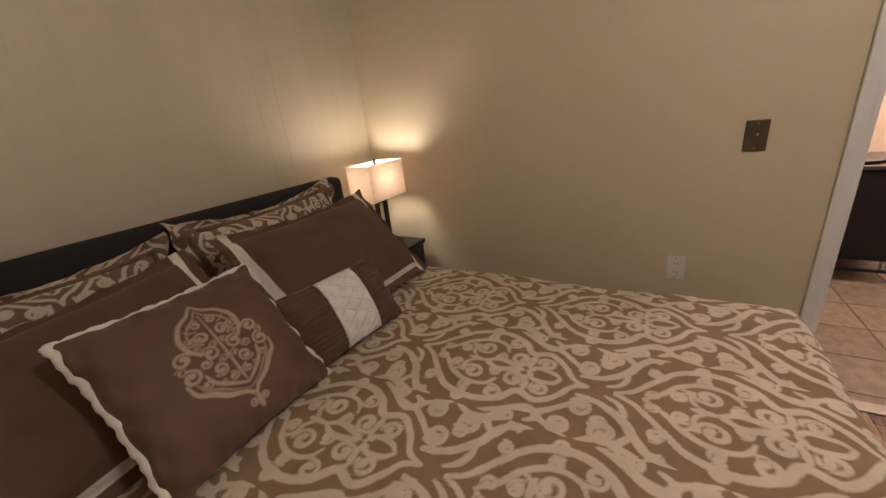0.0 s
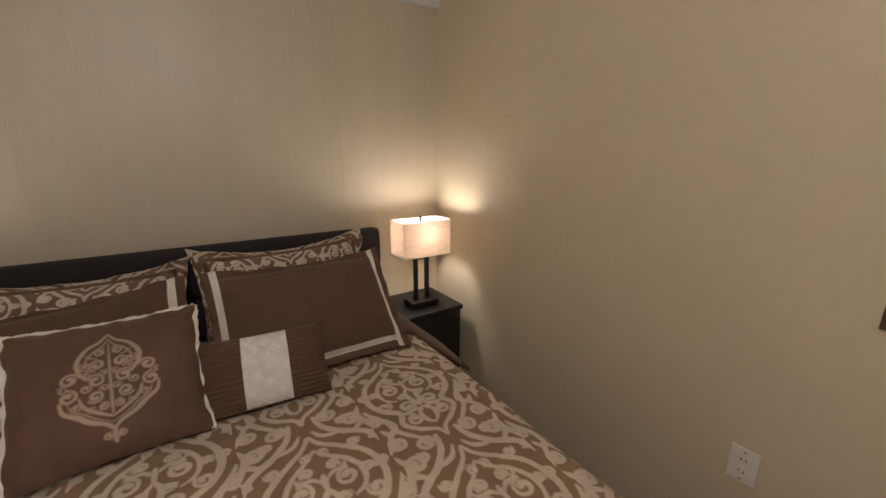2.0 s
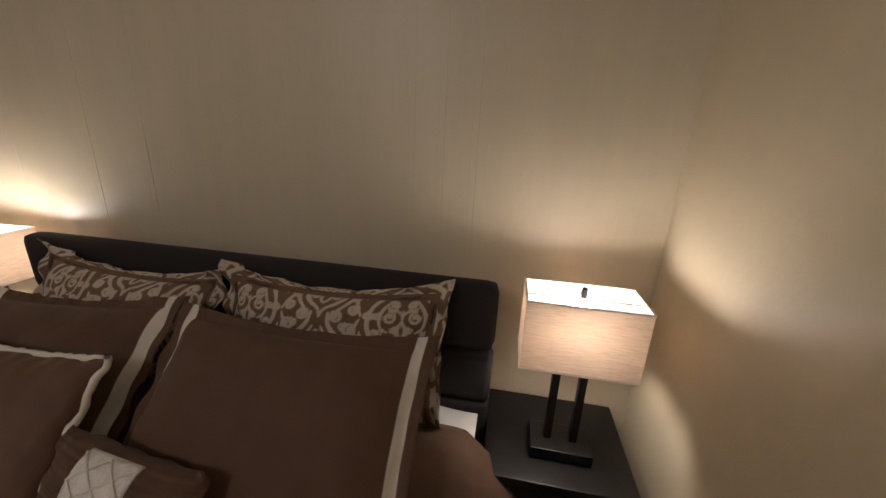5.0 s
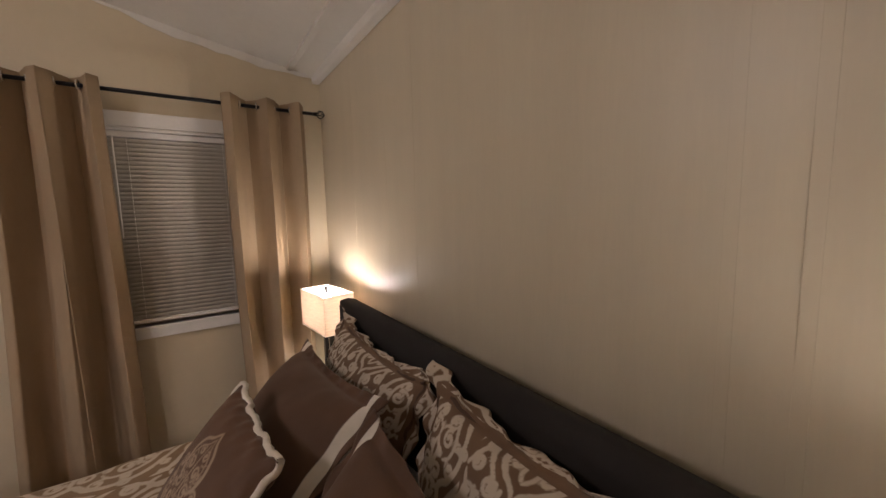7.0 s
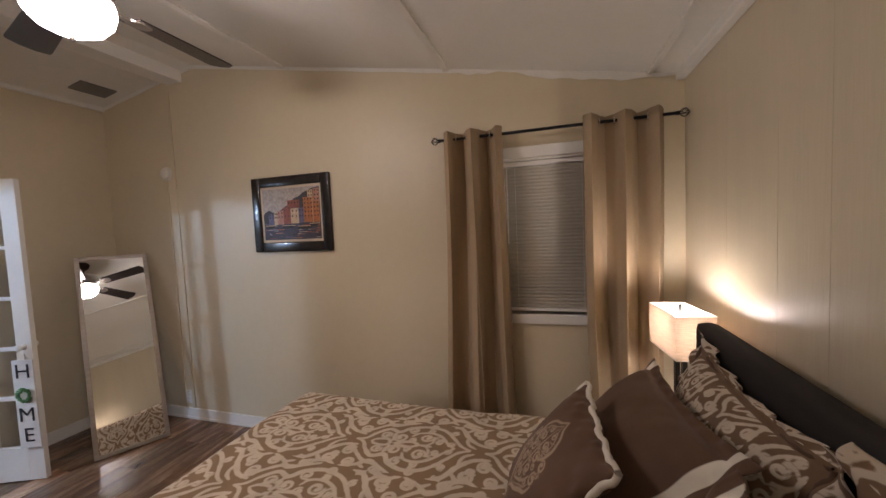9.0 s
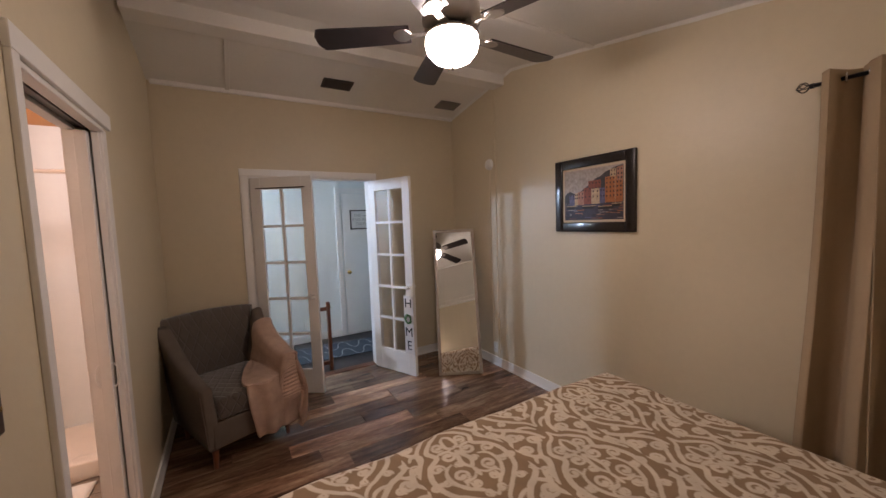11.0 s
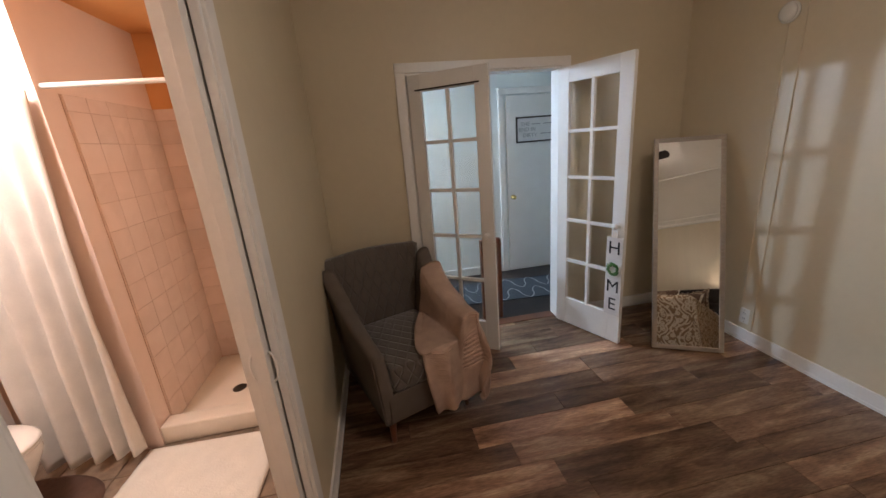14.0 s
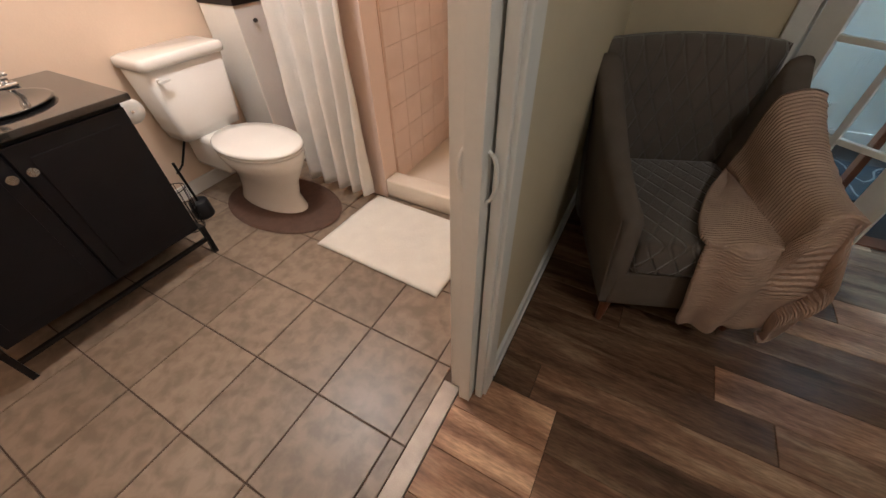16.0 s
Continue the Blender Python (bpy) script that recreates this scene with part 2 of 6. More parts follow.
def between_strokes():
    """Scrolls and leaves that fill the ground between medallions, round the corner of the repeat at 0.5, 0.75."""
    s = []
    s += stroke([(0.5, 0.40), (0.46, 0.52), (0.36, 0.60), (0.26, 0.66), (0.14, 0.80), (0.10, 0.95)], 0.032, 50)
    s += scroll(0.38, 0.76, 0.09, -1.0, 1.25, 0.026)
    s += scroll(0.22, 0.92, 0.08, 2.4, 1.2, 0.024)
    s += scroll(0.43, 0.20, 0.055, -2.0, -1.1, 0.02)
    s += stroke([(0.5, 0.58), (0.47, 0.68), (0.44, 0.78), (0.5, 0.90)], 0.03, 30)
    s += stroke([(0.36, 0.60), (0.42, 0.66), (0.5, 0.68)], 0.024, 20)
    s += scroll(0.40, 1.02, 0.075, 0.6, -1.2, 0.024)
    s += stroke([(0.5, 0.95), (0.42, 1.12), (0.34, 1.22), (0.40, 1.34), (0.5, 1.42)], 0.028, 40)
    s += scroll(0.47, -0.16, 0.06, 2.0, 1.1, 0.022)
    s += scroll(0.30, 0.80, 0.055, 1.0, -1.1, 0.02)
    s += scroll(0.47, 0.50, 0.05, -2.4, 1.0, 0.02)
    s += scroll(0.30, 0.50, 0.05, 0.4, -1.1, 0.018)
    s += stroke([(0.26, 0.66), (0.18, 0.66), (0.10, 0.70), (0.05, 0.78)], 0.022, 24)
    s += stroke([(0.34, -0.36), (0.42, -0.34), (0.46, -0.28)], 0.022, 18)
    s += stroke([(0.5, 0.02), (0.46, -0.06), (0.38, -0.20), (0.34, -0.36), (0.20, -0.52), (0.10, -0.62)], 0.026, 40)
    return s


def embroidery_strokes():
    """The right half of the cushion's embroidered motif: a pointed arch, side curls, a double V and a small fleuron below."""
    s = []
    s += stroke([(0.0, 0.70), (0.07, 0.60), (0.19, 0.52), (0.27, 0.38), (0.26, 0.24), (0.20, 0.14), (0.13, 0.12)], 0.026, 60)
    s += scroll(0.34, 0.17, 0.085, 2.9, -1.15, 0.024)
    s += scroll(0.36, -0.03, 0.085, 1.6, 1.1, 0.024)
    s += stroke([(0.43, -0.08), (0.40, -0.20), (0.30, -0.28), (0.20, -0.38), (0.06, -0.46), (0.0, -0.54)], 0.030, 50)
    s += stroke([(0.27, -0.08), (0.23, -0.20), (0.12, -0.30), (0.0, -0.38)], 0.024, 40)
    s += scroll(0.12, 0.09, 0.085, 0.4, 1.2, 0.022)
    s += scroll(0.13, -0.10, 0.075, -0.6, -1.2, 0.022)
    s += scroll(0.10, 0.29, 0.075, -1.2, 1.2, 0.022)
    s += scroll(0.07, 0.45, 0.055, 2.2, -1.1, 0.018)
    s += scroll(0.07, -0.24, 0.05, 1.4, 1.1, 0.018)
    s += scroll(0.19, 0.30, 0.06, 0.8, -1.1, 0.016)
    s += scroll(0.21, 0.02, 0.055, 2.4, 1.1, 0.016)
    s += scroll(0.29, -0.17, 0.05, 0.4, -1.1, 0.016)
    s += scroll(0.055, -0.61, 0.045, 2.0, -1.0, 0.018)
    s += stroke([(0.0, 0.54), (0.0, 0.20), (0.0, -0.20), (0.0, -0.34)], 0.020, 40)
    s += stroke([(0.0, -0.54), (0.0, -0.70)], 0.030, 12)
    s += stroke([(0.0, 0.62), (0.05, 0.53), (0.14, 0.46), (0.20, 0.36), (0.19, 0.26)], 0.014, 40)
    s += stroke([(0.36, -0.12), (0.33, -0.20), (0.24, -0.27), (0.14, -0.36), (0.0, -0.45)], 0.013, 40)
    s += scroll(0.40, 0.07, 0.05, 0.6, 1.1, 0.013)
    s += scroll(0.05, 0.17, 0.045, 2.6, -1.1, 0.013)
    s += scroll(0.05, -0.02, 0.045, -0.4, 1.1, 0.013)
    s += scroll(0.20, 0.20, 0.04, 1.9, 1.1, 0.012)
    s += scroll(0.18, -0.24, 0.04, 2.2, 1.1, 0.012)
    s += stroke([(0.10, 0.38), (0.16, 0.40), (0.20, 0.44)], 0.012, 18)
    return s


def field(strokes, u, v):
    """How far inside (above 0) or outside each place u, v lies of the strokes."""
    q = np.array(strokes)
    best = np.full(u.shape, -1.0)
    for x, y, w in q:
        best = np.maximum(best, w - np.hypot(u - x, v - y))
    return best


RES = 160
gu, gv = np.meshgrid(np.linspace(0, 0.5, RES // 2 + 1), np.linspace(-0.75, 0.75, int(RES * 1.5) + 1))
MEDALLION = field(medallion_strokes(), gu, gv)
EMBROIDERY = field(embroidery_strokes(), gu, gv)
_b = between_strokes()
_b = _b + [(x, y - 1.5, w) for x, y, w in _b] + [(1 - x, y, w) for x, y, w in _b]
DAMASK = np.maximum(MEDALLION, field(_b, gu, gv))


def lookup(table, u, v):
    i = np.clip(np.rint(np.abs(u) * RES).astype(int), 0, table.shape[1] - 1)
    j = np.clip(np.rint((v + 0.75) * RES).astype(int), 0, table.shape[0] - 1)
    return table[j, i]


def damask(x, y, size):
    """The half-drop repeat, size metres wide: every second column stands half a repeat lower."""
    u, v = x / size, y / size
    col = np.rint(u)
    v = v + 0.75 * (col % 2)
    v = (v + 0.75) % 1.5 - 0.75
    return lookup(DAMASK, u - col, v)


def one_medallion(x, y, size):
    u, v = x / size, y / size
    inside = (np.abs(u) < 0.5) & (np.abs(v) < 0.75)
    return np.where(inside, lookup(EMBROIDERY, np.clip(u, -0.5, 0.5), v), -1.0)


def cloth(name, ground, figure, rough=0.85, weave=900.0, stripe=0.0, edge=0.006):
    """Woven cloth in two colours, chosen by the mesh's 'figure' field, with a fine weave."""
    m = bpy.data.materials.new(name)
    m.use_nodes = True
    nt = m.node_tree
    b = nt.nodes["Principled BSDF"]
    b.inputs["Roughness"].default_value = rough
    b.inputs["Sheen Weight"].default_value = 0.08
    b.inputs["Specular IOR Level"].default_value = 0.25
    at = nt.nodes.new("ShaderNodeAttribute")
    at.attribute_name = "figure"
    rng = nt.nodes.new("ShaderNodeMapRange")
    rng.inputs[1].default_value, rng.inputs[2].default_value = -edge, edge
    nt.links.new(at.outputs["Fac"], rng.inputs[0])
    mix = nt.nodes.new("ShaderNodeMix")
    mix.data_type = "RGBA"
    mix.inputs[6].default_value, mix.inputs[7].default_value = (*ground, 1), (*figure, 1)
    nt.links.new(rng.outputs[0], mix.inputs[0])
    tc = nt.nodes.new("ShaderNodeTexCoord")
    n = nt.nodes.new("ShaderNodeTexNoise")
    n.inputs["Scale"].default_value, n.inputs["Detail"].default_value = 14, 8
    nt.links.new(tc.outputs["Object"], n.inputs["Vector"])
    r2 = nt.nodes.new("ShaderNodeMapRange")
    r2.inputs[1].default_value, r2.inputs[2].default_value, r2.inputs[3].default_value, r2.inputs[4].default_value = 0.3, 0.7, 0.88, 1.10
    nt.links.new(n.outputs[0], r2.inputs[0])
    mul = nt.nodes.new("ShaderNodeMix")
    mul.data_type, mul.blend_type = "RGBA", "MULTIPLY"
    mul.inputs[0].default_value = 1
    nt.links.new(mix.outputs[2], mul.inputs[6])
    nt.links.new(r2.outputs[0], mul.inputs[7])
    nt.links.new(mul.outputs[2], b.inputs["Base Color"])
    w = nt.nodes.new("ShaderNodeTexNoise")
    w.inputs["Scale"].default_value = weave
    nt.links.new(tc.outputs["Object"], w.inputs["Vector"])
    add = nt.nodes.new("ShaderNodeMath")
    add.operation = "MULTIPLY_ADD"
    add.inputs[1].default_value = 0.5
    nt.links.new(w.outputs[0], add.inputs[0])
    nt.links.new(rng.outputs[0], add.inputs[2])
    bp = nt.nodes.new("ShaderNodeBump")
    bp.inputs["Strength"].default_value, bp.inputs["Distance"].default_value = 0.35, 0.003
    nt.links.new(add.outputs[0], bp.inputs["Height"])
    last = bp
    if stripe:
        wv = nt.nodes.new("ShaderNodeTexWave")
        wv.bands_direction = "Z"
        wv.inputs["Scale"].default_value, wv.inputs["Distortion"].default_value, wv.inputs["Detail"].default_value = stripe, 1.2, 1.0
        nt.links.new(tc.outputs["Object"], wv.inputs["Vector"])
        last = nt.nodes.new("ShaderNodeBump")
        last.inputs["Strength"].default_value, last.inputs["Distance"].default_value = 0.6, 0.006
        nt.links.new(wv.outputs[0], last.inputs["Height"])
        nt.links.new(bp.outputs[0], last.inputs["Normal"])
    nt.links.new(last.outputs[0], b.inputs["Normal"])
    return m


def set_field(ob, values):
    a = ob.data.attributes.new("figure", "FLOAT", "POINT")
    a.data.foreach_set("value", np.asarray(values, dtype=np.float32))


BROWN, TAN, CREAM = (0.115, 0.063, 0.039), (0.245, 0.158, 0.088), (0.57, 0.482, 0.37)
DAMASK_CLOTH = cloth("damask_comforter_cloth", TAN, CREAM)
SHAM_CLOTH = cloth("damask_sham_cloth", (0.185, 0.115, 0.07), (0.58, 0.50, 0.40))
BROWN_CLOTH = cloth("brown_pillow_cloth", BROWN, CREAM, 0.7)
BANDED_CLOTH = cloth("banded_brown_pillow_cloth", BROWN, (0.74, 0.69, 0.60), 0.7, edge=0.0015)
EMBROIDERED = cloth("embroidered_brown_cloth", (0.125, 0.068, 0.042), (0.39, 0.295, 0.21), 0.6, edge=0.009)
LUMBAR_CLOTH = cloth("pintucked_brown_cloth", BROWN, (0.62, 0.58, 0.52), 0.75, 900, 22)
WHITE_CLOTH = material("white_cotton", (0.72, 0.70, 0.66), 0.85, 0, 9, 0.08, 0.3, 300)
PIPING = material("brown_piping", (0.10, 0.058, 0.038), 0.85, 0, 30, 0.15, 0.4, 400)
WHITE_TRIM = material("white_braid_trim", (0.78, 0.73, 0.64), 0.9, 0, 30, 0.12, 0.6, 400)
CURTAIN = material("tan_curtain_cloth", (0.385, 0.283, 0.175), 0.8, 0, 6, 0.08, 0.3, 500, (1, 1, 0.4))
CHARCOAL = material("charcoal_upholstery", (0.017, 0.014, 0.014), 0.85, 0, 12, 0.2, 0.4, 600)

# ---- bed ----
BED_W, BED_E, BED_FOOT, BED_TOP = -1.72, -0.03, 0.04, 0.775
bed = thing("bed", pose((BED_W + BED_E) / 2, 1.0, 0), "queen bed with a charcoal upholstered headboard", "bed")
cx = (BED_W + BED_E) / 2
for z0, z1 in ((0.12, 0.62), (0.62, 0.79), (0.79, 0.965), (0.965, 1.185)):
    bm = box(-1.74 - cx, 0.86, z0 + 0.002, -0.03 - cx, 0.94, z1, 0.022 if z1 < 1.1 else 0.035)
    part("headboard_panel", bm, CHARCOAL, bed, "charcoal upholstered headboard panel", True)
part("mattress", box(BED_W + 0.05 - cx, BED_FOOT - 0.96, 0.42, BED_E - 0.05 - cx, 0.857, 0.755, 0.06), WHITE_CLOTH, bed, "white cotton covered mattress", True)
part("bed_base", box(BED_W + 0.06 - cx, BED_FOOT - 0.94, 0.16, BED_E - 0.06 - cx, 0.857, 0.415, 0.03), CHARCOAL, bed, "charcoal upholstered bed base", True)
for sx in (BED_W + 0.14 - cx, BED_E - 0.14 - cx):
    for sy in (BED_FOOT - 0.85, 0.75):
        part("leg", rod((sx, sy, 0), (sx, sy, 0.16), 0.025, r2=0.035), BLACK, bed)


def comforter_place(u, v):
    """Down the west side, over the bed and down the east side, softly rounded and rumpled; the foot end drops as well."""
    width, length, drop, r = BED_E - BED_W, 1.56 - BED_FOOT, 0.63, 0.075
    arc = math.pi * r / 2
    total = width - 2 * r + 2 * arc + 2 * drop

    def over(s, span):
        """Offset across, height and outward lean for a run of s metres from the middle of a span."""
        flat, side = span / 2 - r, abs(s)
        if side < flat:
            return s, 0.0
        a = min((side - flat) / r, math.pi / 2)
        past = max(side - flat - arc, 0.0)
        return math.copysign(flat + r * math.sin(a) + 0.05 * past, s), -r * (1 - math.cos(a)) - past

    x, zx = over((u - 0.5) * total, width)
    run = v * (length - r + arc + drop)
    if run < length - r:
        y, zy = 1.56 - run, 0.0
    else:
        a = min((run - length + r) / r, math.pi / 2)
        past = max(run - length + r - arc, 0.0)
        y, zy = BED_FOOT + r - r * math.sin(a) - 0.05 * past, -r * (1 - math.cos(a)) - past
    n1 = noise.noise(Vector((x * 3.1, y * 3.1, 0.3))) * 0.013 + noise.noise(Vector((x * 9, y * 9, 2.3))) * 0.004
    z = BED_TOP + min(zx, zy) + n1 + 0.012 * math.cos(math.pi * x / width) - 0.012
    bulge = 0.012 * math.sin(7 * y + 2) if zx < -0.05 else 0.0
    return (BED_W + BED_E) / 2 + x + math.copysign(bulge, x), y, max(z, 0.07)


NU, NV = 480, 360
bm = grid_sheet(NU, NV, comforter_place)
xy = np.array([(i / NU, j / NV) for j in range(NV + 1) for i in range(NU + 1)])
cloth_x = (xy[:, 0] - 0.5) * 3.04
cloth_y = xy[:, 1] * 2.19
comforter = solid("comforter", bm, [DAMASK_CLOTH], "tan comforter with a cream damask scroll pattern on the bed", "bedding", "thing", True)
set_field(comforter, damask(cloth_x + 0.12, -cloth_y, 0.345))
m = comforter.modifiers.new("thick", "SOLIDIFY")
m.thickness, m.offset = 0.018, -1


def fold_place(u, v):
    """The comforter's brown underside turned back at the head, its corner hanging over the east side."""
    x = BED_W + 0.06 + u * (BED_E - BED_W + 0.06)
    over = max(x - (BED_E - 0.06), 0.0)
    y = 1.46 + v * 0.30 + 0.02 * math.sin(6 * u) - 0.22 * max(0, u - 0.9) * 10 * (1 - v)
    z = BED_TOP + 0.018 + 0.022 * math.sin(math.pi * v) - over * 0.9 + 0.006 * math.sin(19 * u + 5 * v)
    return x, y, z


fold_ob = solid("comforter_fold", thicken(grid_sheet(50, 12, fold_place), 0.012), BROWN_CLOTH, "brown underside of the comforter turned back beneath the pillows", "bedding", "thing", True)
set_field(fold_ob, np.full(len(fold_ob.data.vertices), -1.0))
solid("bed_sheet", thicken(grid_sheet(40, 8, lambda u, v: (BED_W + 0.03 + u * (BED_E - BED_W - 0.06), 1.46 + v * 0.39, 0.762 + 0.02 * math.sin(math.pi * u) + 0.006 * math.sin(30 * u + 7 * v))), 0.006), WHITE_CLOTH, "white cotton sheet at the head of the bed", "bedding", "thing", True)


def pillow_mesh(w, h, t, flange=0.0, n=44, crown=0.08, seed=0.0, droop=0.0, ruffle=0.006):
    """A stuffed pillow in the xz plane, front towards -y, with pinched corners, an optional flat flange and a soft sag. Its verts carry u, v in metres."""
    bm = bmesh.new()
    uv = []

    def side(sign):
        rows = []
        for j in range(n + 1):
            row = []
            for i in range(n + 1):
                a, b = 2 * i / n - 1, 2 * j / n - 1
                x, z = a * (w / 2 + flange), b * (h / 2 + flange)
                ia, ib = min(abs(x) / (w / 2), 1), min(abs(z) / (h / 2), 1)
                puff = t / 2 * ((1 - ia**2.6) ** 0.55) * ((1 - ib**2.6) ** 0.55)
                pull = 1 - crown * (1 - (abs(a) ** 2)) * abs(b) ** 4
                pull_x = 1 - crown * (1 - (abs(b) ** 2)) * abs(a) ** 4
                wr = noise.noise(Vector((x * 6 + seed, z * 6, sign))) * 0.012 * min(1, puff / 0.02)
                edge = ruffle * (math.sin(14 * (a + b) + seed) + 0.5 * math.sin(31 * a - 9 * b + 2 * seed)) * max(abs(a), abs(b)) ** 8
                sag = -droop * (1 - a * a) * max(b, 0) ** 3
                row.append(bm.verts.new((x * pull_x, -sign * (puff + wr) + edge - sign * 0.0015, z * pull + sag)))
                uv.append((x, z))
            rows.append(row)
        return rows

    f, k = side(1), side(-1)
    for rows in (f, k):
        for j in range(n):
            for i in range(n):
                bm.faces.new((rows[j][i], rows[j][i + 1], rows[j + 1][i + 1], rows[j + 1][i]))
    for i in range(n):
        bm.faces.new((f[0][i], f[0][i + 1], k[0][i + 1], k[0][i]))
        bm.faces.new((f[n][i], f[n][i + 1], k[n][i + 1], k[n][i]))
        bm.faces.new((f[i][0], f[i + 1][0], k[i + 1][0], k[i][0]))
        bm.faces.new((f[i][n], f[i + 1][n], k[i + 1][n], k[i][n]))
    return bm, np.array(uv)


def edge_trim(points, r, mats, parent, label):
    """A braid sewn along a run of points."""
    curve = bpy.data.curves.new("trim", "CURVE")
    curve.dimensions, curve.bevel_depth, curve.bevel_resolution = "3D", r, 2
    sp = curve.splines.new("POLY")
    sp.points.add(len(points) - 1)
    for p, q in zip(sp.points, points):
        p.co = (*q, 1)
    curve.materials.append(mats)
    ob = new("trim", curve)
    ob.parent = parent
    return tagged(ob, label=label)


def rim_trim(w, h, flange, crown, droop, r, parent, sides, mats=WHITE_TRIM, label="cream braid sewn along the edge"):
    """Braids along the left, right, bottom or top edge of a pillow, following its pinched outline."""
    hw, hh, n = w / 2 + flange, h / 2 + flange, 36
    for s in sides:
        pts = []
        for i in range(n + 1):
            k = 2 * i / n - 1
            a, b = {"l": (-1, k), "r": (1, k), "b": (k, -1), "t": (k, 1)}[s]
            x = a * hw * (1 - crown * (1 - b * b) * abs(a) ** 4)
            z = b * hh * (1 - crown * (1 - a * a) * abs(b) ** 4) - droop * (1 - a * a) * max(b, 0) ** 3
            pts.append((x + 0.002 * math.sin(i * 1.9), 0.005 * math.sin(14 * (a + b)) + 0.002 * math.sin(i * 1.3), z + 0.002 * math.sin(i * 2.3)))
        edge_trim(pts, r, mats, parent, label)


# shams that lean on the headboard
for x, sd in ((-0.512, 0.0), (-1.245, 3.7)):
    sham = thing("pillow_sham", pose(x, 1.765, 0.95 if sd else 0.975, -20 if sd else -17, 2.0 if sd else -1.5, 0), "tan and cream damask pillow sham with a brown flange", "pillow", "pillow shams on the headboard")
    bm, uv = pillow_mesh(0.62, 0.36, 0.16, 0.055, 120, 0.07, sd, 0.042, 0.016)
    front = part("cover", bm, [SHAM_CLOTH], sham, "", True)
    in_panel = (np.abs(uv[:, 0]) < 0.308) & (np.abs(uv[:, 1]) < 0.178)
    rim = (np.abs(uv[:, 0]) > 0.328) | (np.abs(uv[:, 1]) > 0.198)
    set_field(front, np.where(in_panel | rim, damask(uv[:, 0] + sd * 0.11, uv[:, 1] + 0.1, 0.235), -1.0))

    rim_trim(0.62, 0.36, 0.004, 0.05, 0.028, 0.0055, sham, "lrtb", PIPING, "brown piping between panel and flange")

# large brown pillows with cream bands
for x, tw, sd in ((-0.503, 0, 1.0), (-1.225, 1, 5.0)):
    pillow = thing("bed_pillow", pose(x, 1.485 if sd < 2 else 1.525, 0.965 if sd < 2 else 0.935, -43 if sd < 2 else -46, 0 if sd < 2 else -4, tw), "plain brown bed pillow with cream bands near its ends", "pillow", "brown pillows before the shams")
    bm, uv = pillow_mesh(0.62, 0.40, 0.17, 0.038, 90, 0.05, sd, 0.02)
    front = part("cover", bm, [BANDED_CLOTH], pillow, "", True)
    a = np.abs(uv[:, 0])
    bands = np.maximum(0.0125 - np.abs(a - 0.306), np.minimum(0.0085 - np.abs(uv[:, 1] + 0.196), 0.3185 - a))
    set_field(front, bands)

square = thing("embroidered_cushion", pose(-1.072, 1.325, 0.935, -38, 1, 3), "square brown cushion embroidered with a scroll medallion", "cushion")
bm, uv = pillow_mesh(0.415, 0.385, 0.13, 0.0, 150, 0.06, 2.2)
front = part("cover", bm, [EMBROIDERED], square, "", True)
set_field(front, np.maximum(one_medallion(uv[:, 0] * 0.84 - 0.003, uv[:, 1] * 0.93 + 0.004, 0.19), -1.0) - 0.003)
rim_trim(0.415, 0.385, 0.0, 0.06, 0.0, 0.0085, square, "lrt")

lumbar = thing("lumbar_cushion", pose(-0.70, 1.285, 0.885, -30, 0, -6), "small brown pintucked cushion with a white lace band", "cushion")
bm, uv = pillow_mesh(0.37, 0.235, 0.10, 0.0, 50, 0.05, 8.0)
front = part("cover", bm, [LUMBAR_CLOTH], lumbar, "", True)
set_field(front, np.full(len(uv), -1.0))


def lace_place(u, v):
    x, z = -0.068 + 0.132 * u, (v - 0.5) * 0.226
    ib = min(abs(z) / 0.1175, 1)
    return x, -(0.05 * (1 - (abs(x) / 0.185) ** 2.6) ** 0.55 * (1 - ib**2.6) ** 0.55) - 0.009, z * (1 - 0.05 * ib**4)


LACE = material("white_lace", (0.76, 0.73, 0.68), 0.9, 0, 40, 0.18, 1.0, 160)
band = part("lace_band", thicken(grid_sheet(16, 30, lace_place), 0.004), LACE, lumbar, "white lace band", True)
for column in range(2):
    for k in range(5):
        for sgn in (-1, 1):
            cord = []
            for i in range(7):
                z = -0.105 + 0.042 * k + 0.042 * (i if sgn > 0 else 6 - i) / 6
                u = (column + i / 6) / 2 * 0.96 + 0.02
                x, y, _ = lace_place(u, 0.5 + z / 0.226)
                cord.append((x, y - 0.002, z))
            edge_trim(cord, 0.0019, WHITE_TRIM, lumbar, "raised lace cord")

# ---- nightstands and lamps ----
SHADE = bpy.data.materials.new("linen_lamp_shade")
SHADE.use_nodes = True
nt = SHADE.node_tree
out = nt.nodes["Material Output"]
nt.nodes.remove(nt.nodes["Principled BSDF"])
d, tr, mx = nt.nodes.new("ShaderNodeBsdfDiffuse"), nt.nodes.new("ShaderNodeBsdfTranslucent"), nt.nodes.new("ShaderNodeMixShader")
tc, n1 = nt.nodes.new("ShaderNodeTexCoord"), nt.nodes.new("ShaderNodeTexNoise")
n1.inputs["Scale"].default_value, n1.inputs["Detail"].default_value = 90, 5
thread = nt.nodes.new("ShaderNodeMapping")
thread.inputs["Scale"].default_value = (0.35, 0.35, 5.0)
nt.links.new(tc.outputs["Object"], thread.inputs[0])
ramp = nt.nodes.new("ShaderNodeMapRange")
